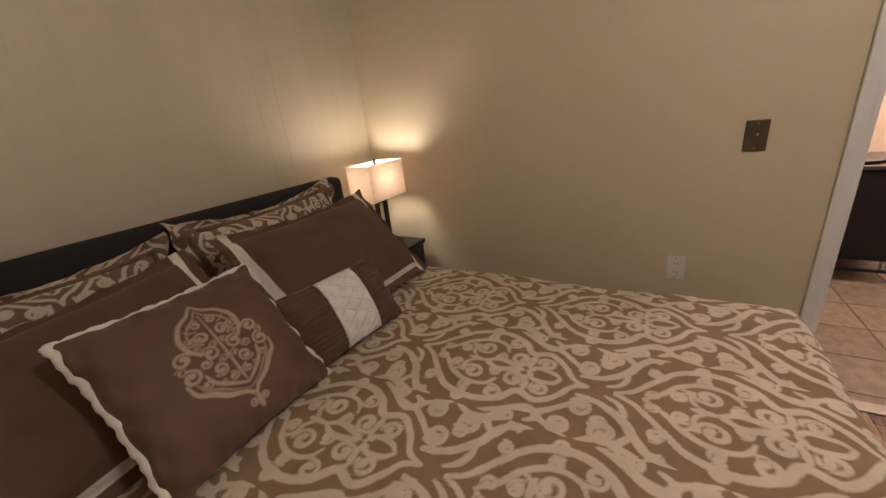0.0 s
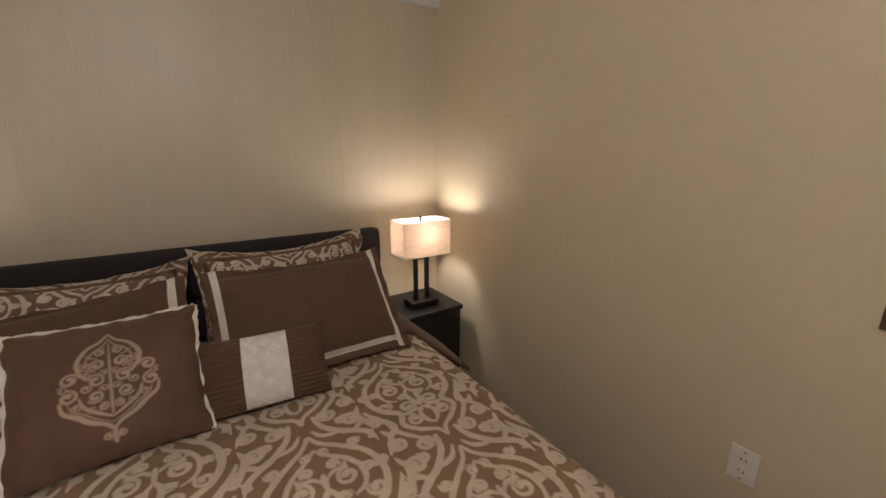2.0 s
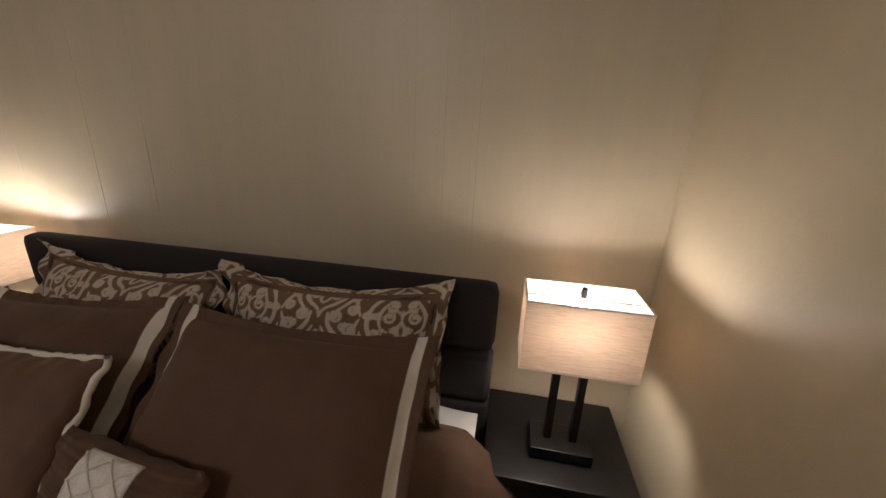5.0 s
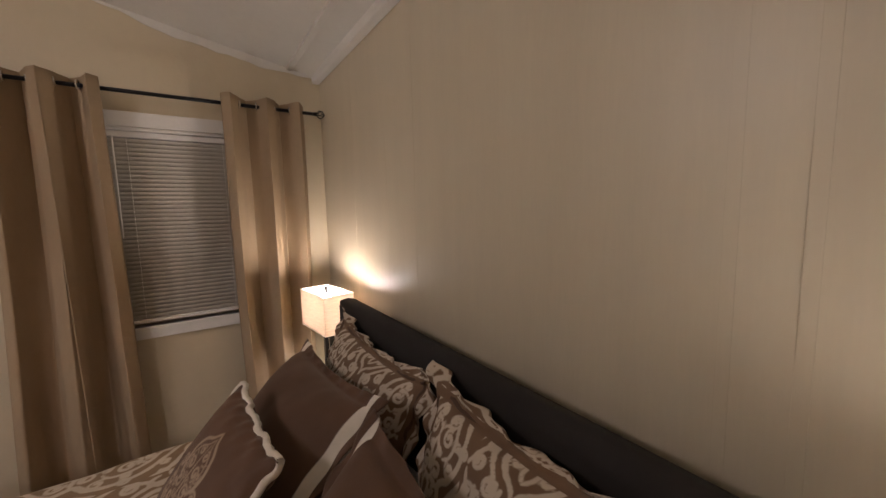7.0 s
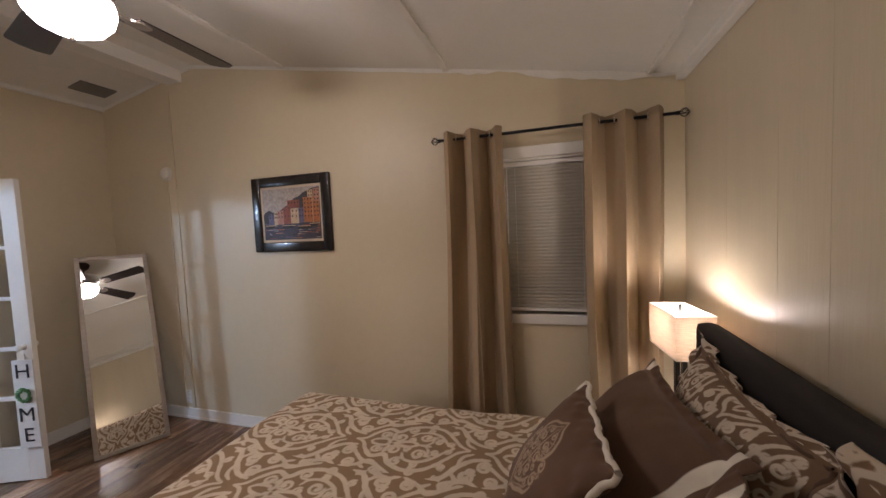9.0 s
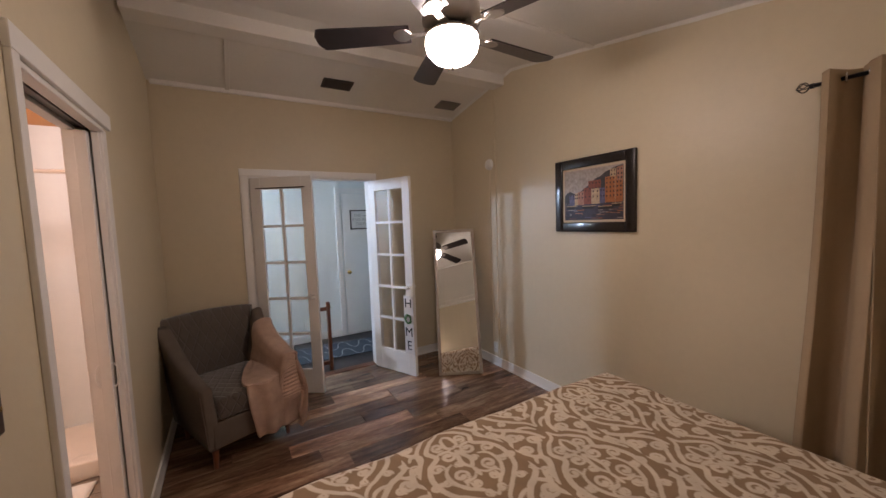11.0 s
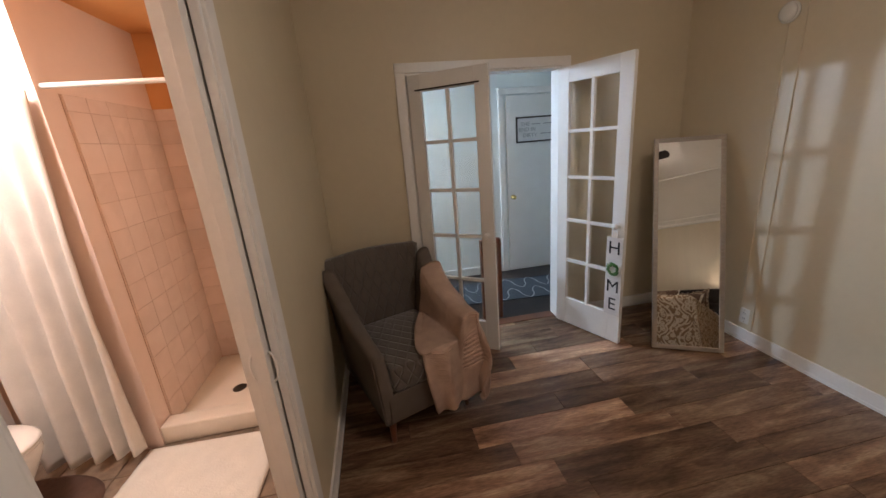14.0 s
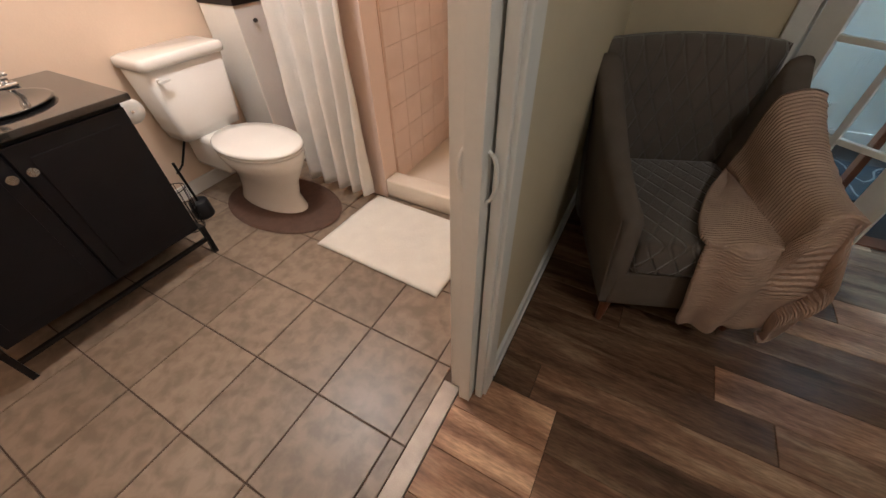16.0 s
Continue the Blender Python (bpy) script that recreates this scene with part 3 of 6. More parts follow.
ramp.inputs[1].default_value, ramp.inputs[2].default_value, ramp.inputs[3].default_value, ramp.inputs[4].default_value = 0.3, 0.7, 0.82, 1.08
mc = nt.nodes.new("ShaderNodeMix")
mc.data_type, mc.blend_type = "RGBA", "MULTIPLY"
mc.inputs[0].default_value = 1
mc.inputs[6].default_value = (0.80, 0.70, 0.60, 1)
nt.links.new(thread.outputs[0], n1.inputs["Vector"])
nt.links.new(n1.outputs[0], ramp.inputs[0])
nt.links.new(ramp.outputs[0], mc.inputs[7])
for s in (d, tr):
    nt.links.new(mc.outputs[2], s.inputs[0])
mx.inputs[0].default_value = 0.35
nt.links.new(d.outputs[0], mx.inputs[1])
nt.links.new(tr.outputs[0], mx.inputs[2])
nt.links.new(mx.outputs[0], out.inputs["Surface"])
SHADE_LINING = material("white_shade_lining", (0.85, 0.82, 0.76), 0.8, 0, 20, 0.04)
WARM_BULBS = {True: glowing("lit_bulb", (1.0, 0.93, 0.80), 100), False: glowing("brighter_lit_bulb", (1.0, 0.93, 0.80), 225)}


def tube(hx, hy, z0, z1, th):
    """A square tube open at both ends."""
    bm = bmesh.new()
    loops = []
    for k, z in ((0, z0), (0, z1), (th, z1), (th, z0)):
        loops.append([bm.verts.new((sx * (hx - k), sy * (hy - k), z)) for sx, sy in ((-1, -1), (1, -1), (1, 1), (-1, 1))])
    for lo, hi in zip(loops, loops[1:] + loops[:1]):
        for i in range(4):
            bm.faces.new((lo[i], lo[(i + 1) % 4], hi[(i + 1) % 4], hi[i]))
    return bm


def nightstand(x, low):
    """A nightstand whose legs are shorter by low metres."""
    t = thing("nightstand", pose(x, 1.855, -low), "black wooden nightstand with a drawer beside the bed", "nightstand", "nightstands")
    part("top", box(-0.205, -0.178, 0.695, 0.205, 0.178, 0.72, 0.004), BLACK, t)
    for sx in (-1, 1):
        part("side_panel", box(sx * 0.195, -0.165, 0.12, sx * 0.177, 0.17, 0.694), BLACK, t)
    part("back_panel", box(-0.176, 0.155, 0.12, 0.176, 0.17, 0.694), BLACK, t)
    part("shelf", box(-0.176, -0.16, 0.12, 0.176, 0.154, 0.14), BLACK, t)
    for z0, z1 in ((0.43, 0.688), (0.15, 0.42)):
        dr = part("drawer_front", box(-0.174, -0.172, z0, 0.174, -0.152, z1, 0.003), BLACK, t)
        part("knob", turned([(0.006, 0), (0.006, 0.012), (0.013, 0.018), (0.010, 0.026)], 12, matrix=pose(0, -0.172, (z0 + z1) / 2, 90)), IRON, dr)
    for sx in (-0.175, 0.175):
        for sy in (-0.145, 0.15):
            part("leg", box(sx - 0.018, sy - 0.018, low, sx + 0.018, sy + 0.018, 0.12), BLACK, t)
    return t


def table_lamp(x, y, z, turn):
    t = thing("table_lamp", pose(x, y, z, 0, 0, turn), "lit table lamp with an open black frame and linen shade", "lamp", "bedside lamps")
    part("base", box(-0.085, -0.055, 0, 0.085, 0.055, 0.034, 0.003), BLACK, t)
    for sx in (-1, 1):
        part("post", box(sx * 0.036 - 0.010, -0.010, 0.034, sx * 0.036 + 0.010, 0.010, 0.272), BLACK, t)
    part("crossbar", box(-0.047, -0.0105, 0.272, 0.047, 0.0105, 0.290), BLACK, t)
    part("stem", rod((0, 0, 0.290), (0, 0, 0.366), 0.010), IRON, t)
    w, dd, z0, z1, th = 0.146, 0.078, 0.300, 0.492, 0.0025
    part("shade", tube(w, dd, z0, z1, th), SHADE, t, "beige linen lamp shade")
    for z in (z0, z1 - 0.004):
        part("shade_rim", tube(w + 0.001, dd + 0.001, z, z + 0.0042, 0.005), SHADE_LINING, t, "pale shade rim tape")
    bm = rod((-w + 0.003, 0, z1 - 0.012), (w - 0.003, 0, z1 - 0.012), 0.0015, sides=6)
    rod((0, -dd + 0.003, z1 - 0.012), (0, dd - 0.003, z1 - 0.012), 0.0015, bm, 6)
    part("shade_spider", bm, IRON, t, "thin wire shade spider")
    part("finial", turned([(0.004, 0), (0.008, 0.006), (0.008, 0.03), (0.003, 0.034)], 12, matrix=pose(0, 0, z1 - 0.012)), IRON, t)
    part("bulb", turned([(0.012, 0), (0.014, 0.014), (0.021, 0.034), (0.028, 0.058), (0.0295, 0.074), (0.024, 0.094), (0.012, 0.106), (0.003, 0.109)], 18, matrix=pose(0, 0, 0.366)), WARM_BULBS[x > -1], t, "glowing bulb", True)
    return t


for nx, low in ((0.175, 0.0), (-2.02, 0.04)):
    nightstand(nx, low)
for lamp_at in ((0.184, 1.815, 0.721, 0), (-1.985, 1.885, 0.681, 7)):
    table_lamp(*lamp_at)

# ---- trim of the bedroom ----
solid("beam", box(WEST, -1.75, 2.895, EAST, -1.58, 3.0, 0.006), WHITE, "white painted ceiling beam under the ridge", "beam")
for y in (0.70, -0.57):
    z = ceiling_z(y)
    solid("ceiling_batten", box(WEST, y - 0.02, -0.011, EAST, y + 0.02, 0.006, 0.003), CEIL, "white ceiling batten", "trim", at=pose(0, 0, 0) @ Matrix.Translation((0, 0, z - 0.004)))
solid("ceiling_batten", box(WEST, 1.865, ceiling_z(1.88) - 0.012, EAST, 1.895, ceiling_z(1.88) + 0.008, 0.003), CEIL, "white ceiling batten", "trim")
solid("ceiling_batten", box(-0.125, 0, -0.012, -0.09, 0.86, 0.004, 0.003), CEIL, "white ceiling batten on the south slope", "trim", at=pose(0, SOUTH, S_TOP - 0.002, math.degrees(math.atan2(RIDGE_Z - S_TOP, RIDGE_Y - SOUTH)), 0, 0))
solid("crown_north", box(WEST, NORTH - 0.045, N_TOP - 0.035, EAST, NORTH, N_TOP + 0.02, 0.008), WHITE, "white painted crown trim", "trim")
solid("crown_south", box(WEST, SOUTH, S_TOP - 0.03, EAST, SOUTH + 0.03, S_TOP + 0.015, 0.006), WHITE, "white painted crown trim", "trim")


def uneven_edge(u, v):
    y = SOUTH + u * (NORTH - SOUTH)
    n = noise.noise(Vector((y * 4.0, 0.4, 0))) * 0.034 + noise.noise(Vector((y * 13, 2.4, 0))) * 0.014
    if y < 0.75:
        n *= 0.12
    return WEST + 0.002, y, ceiling_z(y) + 0.01 - v * (0.035 + n)


solid("ceiling_paint_edge", thicken(grid_sheet(220, 1, uneven_edge), 0.004), CEIL, "uneven edge of white ceiling paint on the wall", "trim")
solid("wall_batten", box(WEST, -1.762, 0.09, WEST + 0.009, -1.735, ceiling_z(-1.75) - 0.12, 0.002), PAINT, "thin cream painted batten on the wall", "trim")
solid("detector_wire_cover", box(WEST, -1.842, 0.24, WEST + 0.008, -1.83, 2.11, 0.002), PAINT, "thin cream painted wire cover on the wall", "trim")
for x, z1, proud in ((-0.250, 2.36, 0.0008), (-0.147, 2.36, 0.0013), (-0.345, 2.36, 0.0005), (-1.34, 2.36, 0.0006), (-1.583, 1.9, 0.0006), (-1.956, 2.36, 0.0006)):
    solid("panel_seam", box(x - 0.010, NORTH - proud, 0.1, x + 0.010, NORTH, z1, proud * 0.9), PANEL, "thin painted-over seam of the wall panelling", "trim")
for nm, b in (("baseboard_west", (WEST, SOUTH, 0, WEST + 0.014, NORTH, 0.095)), ("baseboard_east_north", (EAST - 0.014, -0.098, 0, EAST, NORTH, 0.095)), ("baseboard_east_south", (EAST + 0.006, SOUTH, 0, EAST + 0.02, -1.056, 0.095)),
              ("baseboard_north", (WEST + 0.014, NORTH - 0.014, 0, EAST - 0.014, NORTH, 0.095)), ("baseboard_south_west", (WEST + 0.014, SOUTH, 0, FD_X0 - 0.075, SOUTH + 0.014, 0.095)), ("baseboard_south_east", (FD_X1 + 0.075, SOUTH, 0, EAST - 0.014, SOUTH + 0.014, 0.095))):
    solid(nm, join(box(*b, 0.003), box(b[0] - 0.004 if b[0] > 0 else b[0], b[1], 0.0, b[3] + (0.004 if b[3] < 0 and b[3] - b[0] < 0.1 else 0), b[4] + (0.004 if b[4] < 0 and b[4] - b[1] < 0.1 else 0), 0.02)), WHITE, "white painted baseboard", "baseboard")


def casing(name, boxes, label):
    t = thing(name, pose(0, 0, 0), label, "trim", "", "structure")
    for pn, b in boxes:
        part(pn, box(*b, 0.004), WHITE, t)
    return t


# bathroom doorway: casing, jambs, track and the pocket door
casing("bath_door_casing", (
    ("side_casing", (EAST - 0.018, BD_Y1, 0, EAST, BD_Y1 + 0.045, DOOR_TOP)), ("side_casing", (EAST + 0.002, BD_Y0 - 0.07, 0, EAST + 0.02, BD_Y0, DOOR_TOP)),
    ("head_casing", (EAST - 0.018, BD_Y0 - 0.07, DOOR_TOP + 0.001, EAST, BD_Y1 + 0.045, DOOR_TOP + 0.07)),
    ("jamb", (EAST - 0.004, BD_Y1 - 0.018, 0, BX0 + 0.004, BD_Y1, DOOR_TOP - 0.02)), ("jamb", (EAST + 0.012, BD_Y0, 0, EAST + 0.038, BD_Y0 + 0.018, DOOR_TOP - 0.02)),
    ("jamb", (EAST + 0.092, BD_Y0, 0, BX0 + 0.004, BD_Y0 + 0.018, DOOR_TOP - 0.02)),
    ("head_jamb", (EAST - 0.004, BD_Y0 + 0.001, DOOR_TOP - 0.019, EAST + 0.038, BD_Y1 - 0.001, DOOR_TOP)), ("head_jamb", (EAST + 0.092, BD_Y0 + 0.001, DOOR_TOP - 0.019, BX0 + 0.004, BD_Y1 - 0.001, DOOR_TOP))),
    "white painted casing and jambs of the bathroom doorway")
solid("pocket_door_track", join(box(EAST + 0.039, BD_Y0, DOOR_TOP - 0.004, EAST + 0.091, BD_Y1, DOOR_TOP - 0.001), box(EAST + 0.046, BD_Y0, DOOR_TOP - 0.018, EAST + 0.052, BD_Y1, DOOR_TOP - 0.004)), BRONZE, "dark metal track of the pocket door", "door track")
door = thing("door_3", pose(0, 0, 0), "white painted pocket door slid into the wall", "door", "", "structure")
part("door_panel", box(EAST + 0.045, BD_Y0 - 0.75, 0.012, EAST + 0.085, BD_Y0 + 0.055, 2.035, 0.003), WHITE, door)
for xx, s in ((EAST + 0.044, -1), (EAST + 0.086, 1)):
    bm = bmesh.new()
    prev = None
    for i in range(11):
        a = math.pi * i / 10
        p = (xx + s * 0.020 * math.sin(a), BD_Y0 + 0.03, 0.93 + 0.055 * math.cos(a))
        if prev:
            rod(prev, p, 0.0045, bm, 8)
        prev = p
    part("pull", bm, WHITE, door, "white painted arched pull handle")

# french doorway
casing("french_door_casing", (
    ("side_casing", (FD_X0 - 0.07, SOUTH, 0, FD_X0, SOUTH + 0.018, 2.06)), ("side_casing", (FD_X1, SOUTH, 0, FD_X1 + 0.07, SOUTH + 0.018, 2.06)),
    ("head_casing", (FD_X0 - 0.07, SOUTH, 2.061, FD_X1 + 0.07, SOUTH + 0.018, 2.125)),
    ("jamb", (FD_X0, SOUTH - 0.124, 0, FD_X0 + 0.018, SOUTH + 0.003, 2.045)), ("jamb", (FD_X1 - 0.018, SOUTH - 0.124, 0, FD_X1, SOUTH + 0.003, 2.045)),
    ("head_jamb", (FD_X0, SOUTH - 0.124, 2.0455, FD_X1, SOUTH + 0.003, 2.06)),
    ("side_casing", (FD_X0 - 0.07, SOUTH - 0.138, 0, FD_X0, SOUTH - 0.12, 2.06)), ("side_casing", (FD_X1, SOUTH - 0.138, 0, FD_X1 + 0.07, SOUTH - 0.12, 2.06)),
    ("head_casing", (FD_X0 - 0.07, SOUTH - 0.138, 2.061, FD_X1 + 0.07, SOUTH - 0.12, 2.125))), "white painted casing of the french doorway")
GLASS = bpy.data.materials.new("clear_glass")
GLASS.use_nodes = True
g = GLASS.node_tree.nodes["Principled BSDF"]
g.inputs["Transmission Weight"].default_value, g.inputs["Roughness"].default_value, g.inputs["IOR"].default_value = 1.0, 0.02, 1.45
g.inputs["Base Color"].default_value = (0.95, 0.97, 0.96, 1)


def french_leaf(name, hinge, free, label):
    """A ten-light leaf; local x runs from the hinge to the free edge."""
    hx, hy = hinge
    ang = math.degrees(math.atan2(free[1] - hy, free[0] - hx))
    w, h, th = 0.578, 2.03, 0.035
    t = thing(name, pose(hx, hy, 0.008, 0, 0, ang), label, "door", "", "structure")
    st, top, bot = 0.095, 0.11, 0.23
    part("stile", box(0, -th / 2, 0, st, th / 2, h, 0.003), WHITE, t)
    part("stile", box(w - st, -th / 2, 0, w, th / 2, h, 0.003), WHITE, t)
    part("rail", box(st, -th / 2, 0, w - st, th / 2, bot, 0.003), WHITE, t)
    part("rail", box(st, -th / 2, h - top, w - st, th / 2, h, 0.003), WHITE, t)
    gx0, gx1, gz0, gz1 = st, w - st, bot, h - top
    part("muntin", box((gx0 + gx1) / 2 - 0.012, -0.014, gz0, (gx0 + gx1) / 2 + 0.012, 0.014, gz1, 0.003), WHITE, t)
    for k in range(1, 5):
        z = gz0 + (gz1 - gz0) * k / 5
        for a, b in ((gx0, (gx0 + gx1) / 2 - 0.012), ((gx0 + gx1) / 2 + 0.012, gx1)):
            part("muntin", box(a, -0.0135, z - 0.012, b, 0.0135, z + 0.012, 0.003), WHITE, t)
    for k in range(5):
        for j in range(2):
            x0 = gx0 + (gx1 - gx0) * j / 2
            z0 = gz0 + (gz1 - gz0) * k / 5
            p = part("pane", box(x0 + 0.004, -0.002, z0 + 0.004, x0 + (gx1 - gx0) / 2 - 0.004, 0.002, z0 + (gz1 - gz0) / 5 - 0.004), GLASS, t)
            p.visible_shadow = False
    for z in (0.22, 1.02, 1.80):
        part("hinge", join(rod((-0.004, th / 2 + 0.003, z - 0.045), (-0.004, th / 2 + 0.003, z + 0.045), 0.006, sides=8), box(0, th / 2, z - 0.042, 0.03, th / 2 + 0.002, z + 0.042)), WHITE, t)
    return t


left_leaf = french_leaf("door_1", (-0.235, -2.545), (-0.707, -2.215), "open white french door leaf with ten glass panes")
right_leaf = french_leaf("door_2", (-1.365, -2.545), (-1.613, -1.972), "open white french door leaf with ten glass panes and a hanging sign")
part("curtain_rod", rod((0.06, -0.03, 1.93), (0.52, -0.03, 1.93), 0.005, sides=8), BRONZE, left_leaf, "thin bronze curtain rod")
part("curtain_rod", rod((0.06, 0.03, 1.93), (0.52, 0.03, 1.93), 0.005, sides=8), BRONZE, left_leaf, "thin bronze curtain rod")
for leaf, sgn in ((left_leaf, -1), (right_leaf, -1)):
    for s in (-1, 1):
        part("knob", turned([(0.022, 0), (0.022, 0.004), (0.008, 0.008), (0.008, 0.022), (0.02, 0.03), (0.022, 0.042), (0.014, 0.05)], 16, matrix=pose(0.53, s * 0.0175, 0.92, -90 * s)), WHITE, leaf, "white painted knob", True)


def letters(body, size, parent, at, mat_, name="letter"):
    c = bpy.data.curves.new(name, "FONT")
    c.body, c.size, c.extrude, c.align_x, c.align_y = body, size, 0.0008, "CENTER", "CENTER"
    c.materials.append(mat_)
    ob = new(name, c)
    ob.parent = parent
    ob.matrix_basis = at
    return ob


SIGN_WHITE = material("whitewashed_board", (0.70, 0.68, 0.66), 0.6, 0, 8, 0.1, 0.2, 90, (1, 1, 6))
INK = material("black_sign_paint", (0.01, 0.01, 0.012), 0.5, 0, 30, 0.2)
LEAF_GREEN = material("artificial_leaf_green", (0.05, 0.16, 0.04), 0.5, 0, 40, 0.3)
# the sign hangs by a cord on the knob of the right leaf
lm = right_leaf.matrix_basis
sign = thing("home_sign", lm @ pose(0.525, -0.030, 0.235), "white wooden sign lettered HOME with a small green wreath", "sign")
part("board", box(-0.062, -0.008, 0, 0.062, 0.004, 0.60, 0.002), SIGN_WHITE, sign)
for ch, z in (("H", 0.52), ("M", 0.225), ("E", 0.085)):
    letters(ch, 0.135, sign, pose(0, -0.0105, z, 90, 0, 0), INK)
bm = bmesh.new()
random.seed(4)
for i in range(70):
    a = 2 * math.pi * i / 70 + random.uniform(-0.05, 0.05)
    r = 0.038 + random.uniform(-0.009, 0.009)
    p = Vector((r * math.cos(a), -0.014 - random.uniform(0, 0.008), 0.365 + r * math.sin(a)))
    bmesh.ops.create_icosphere(bm, subdivisions=1, radius=1, matrix=Matrix.Translation(p) @ pose(0, 0, 0, 0, random.uniform(0, 360), 0) @ Matrix.Diagonal((0.013, 0.0035, 0.006, 1)))
part("wreath", bm, LEAF_GREEN, sign, "small round green leaf wreath")
part("hanger", join(rod((-0.03, -0.004, 0.598), (0, -0.004, 0.69), 0.002, sides=6), rod((0.03, -0.004, 0.598), (0, -0.004, 0.69), 0.002, sides=6), box(-0.022, -0.012, 0.60, 0.022, -0.006, 0.645, 0.003)), WHITE_TRIM, sign, "white ribbon hanger")

# ---- window, blind and curtains on the west wall ----
win = thing("window_1", pose(0, 0, 0), "white framed window with a closed blind", "window", "", "structure")
for pn, b in (("side_casing", (WEST, WIN_Y0 - 0.06, WIN_Z0 - 0.06, WEST + 0.018, WIN_Y0, WIN_Z1 + 0.07)), ("side_casing", (WEST, WIN_Y1, WIN_Z0 - 0.06, WEST + 0.018, WIN_Y1 + 0.06, WIN_Z1 + 0.07)),
              ("head_casing", (WEST, WIN_Y0, WIN_Z1, WEST + 0.018, WIN_Y1, WIN_Z1 + 0.07)), ("window_sill", (WEST - 0.05, WIN_Y0, WIN_Z0 - 0.06, WEST + 0.022, WIN_Y1, WIN_Z0)),
              ("head_jamb", (WEST - 0.10, WIN_Y0, WIN_Z1 - 0.015, WEST, WIN_Y1, WIN_Z1)), ("sash", (WEST - 0.11, WIN_Y0, WIN_Z0, WEST - 0.08, WIN_Y0 + 0.04, WIN_Z1 - 0.016)),
              ("sash", (WEST - 0.11, WIN_Y1 - 0.04, WIN_Z0, WEST - 0.08, WIN_Y1, WIN_Z1 - 0.016)), ("sash", (WEST - 0.108, WIN_Y0 + 0.04, 1.49, WEST - 0.082, WIN_Y1 - 0.04, 1.53)),
              ("sash", (WEST - 0.108, WIN_Y0 + 0.04, WIN_Z0, WEST - 0.082, WIN_Y1 - 0.04, WIN_Z0 + 0.04))):
    part(pn, box(*b, 0.003), WHITE, win)
part("pane", box(WEST - 0.097, WIN_Y0 + 0.04, WIN_Z0 + 0.03, WEST - 0.092, WIN_Y1 - 0.04, WIN_Z1 - 0.02), GLASS, win)
SLAT = material("off_white_blind_slat", (0.47, 0.44, 0.38), 0.5, 0, 15, 0.06)
blind = thing("window_blind", pose(WEST - 0.035, (WIN_Y0 + WIN_Y1) / 2, WIN_Z0), "closed off-white horizontal slat blind in the window", "blind")
bw = (WIN_Y1 - WIN_Y0) / 2 - 0.008
part("head_rail", box(-0.02, -bw, 0.935, 0.02, bw, 0.962, 0.003), WHITE, blind)
part("bottom_rail", box(-0.012, -bw, 0.012, 0.012, bw, 0.03, 0.004), WHITE, blind)
slat_me = mesh_of("slat", thicken(grid_sheet(1, 3, lambda u, v: (0.003 * math.sin(math.pi * v), -bw + 2 * bw * u, (v - 0.5) * 0.025)), 0.0008), SLAT)
for k in range(42):
    s = new("slat", slat_me)
    s.parent = blind
    s.matrix_basis = pose(0.004, 0, 0.042 + k * 0.0214, 0, 24, 0)
for y in (-0.2, 0.2):
    part("ladder_cord", rod((0.011, y, 0.02), (0.011, y, 0.94), 0.0012, sides=5), WHITE, blind)
part("tilt_wand", rod((0.03, -0.25, 0.45), (0.024, -0.25, 0.935), 0.004, sides=6), WHITE, blind)

ROD_X, ROD_Z = WEST + 0.085, 2.145
crod = thing("curtain_rod", pose(ROD_X, 1.325, ROD_Z), "black iron curtain rod with cage finials above the window", "curtain rod")
part("rod", rod((0, -0.66, 0), (0, 0.66, 0), 0.0095), IRON, crod, "", True)
for s in (-1, 1):
    f = part("finial", rod((0, s * 0.66, 0), (0, s * 0.672, 0), 0.012), IRON, crod, "black cage finial")
    for k in range(6):
        prev, bm = None, bmesh.new()
        for i in range(9):
            t_ = i / 8
            r = 0.024 * math.sin(math.pi * t_)
            a = k * math.pi / 3 + 1.6 * t_
            p = (r * math.cos(a), s * (0.672 + 0.05 * t_), r * math.sin(a))
            if prev:
                rod(prev, p, 0.0024, bm, 5)
            prev = p
        part("cage_wire", bm, IRON, f)
    part("bracket", join(rod((-0.085, s * 0.60, 0), (0, s * 0.60, 0), 0.006, sides=8), box(-0.086, s * 0.60 - 0.015, -0.03, -0.081, s * 0.60 + 0.015, 0.03)), IRON, crod)


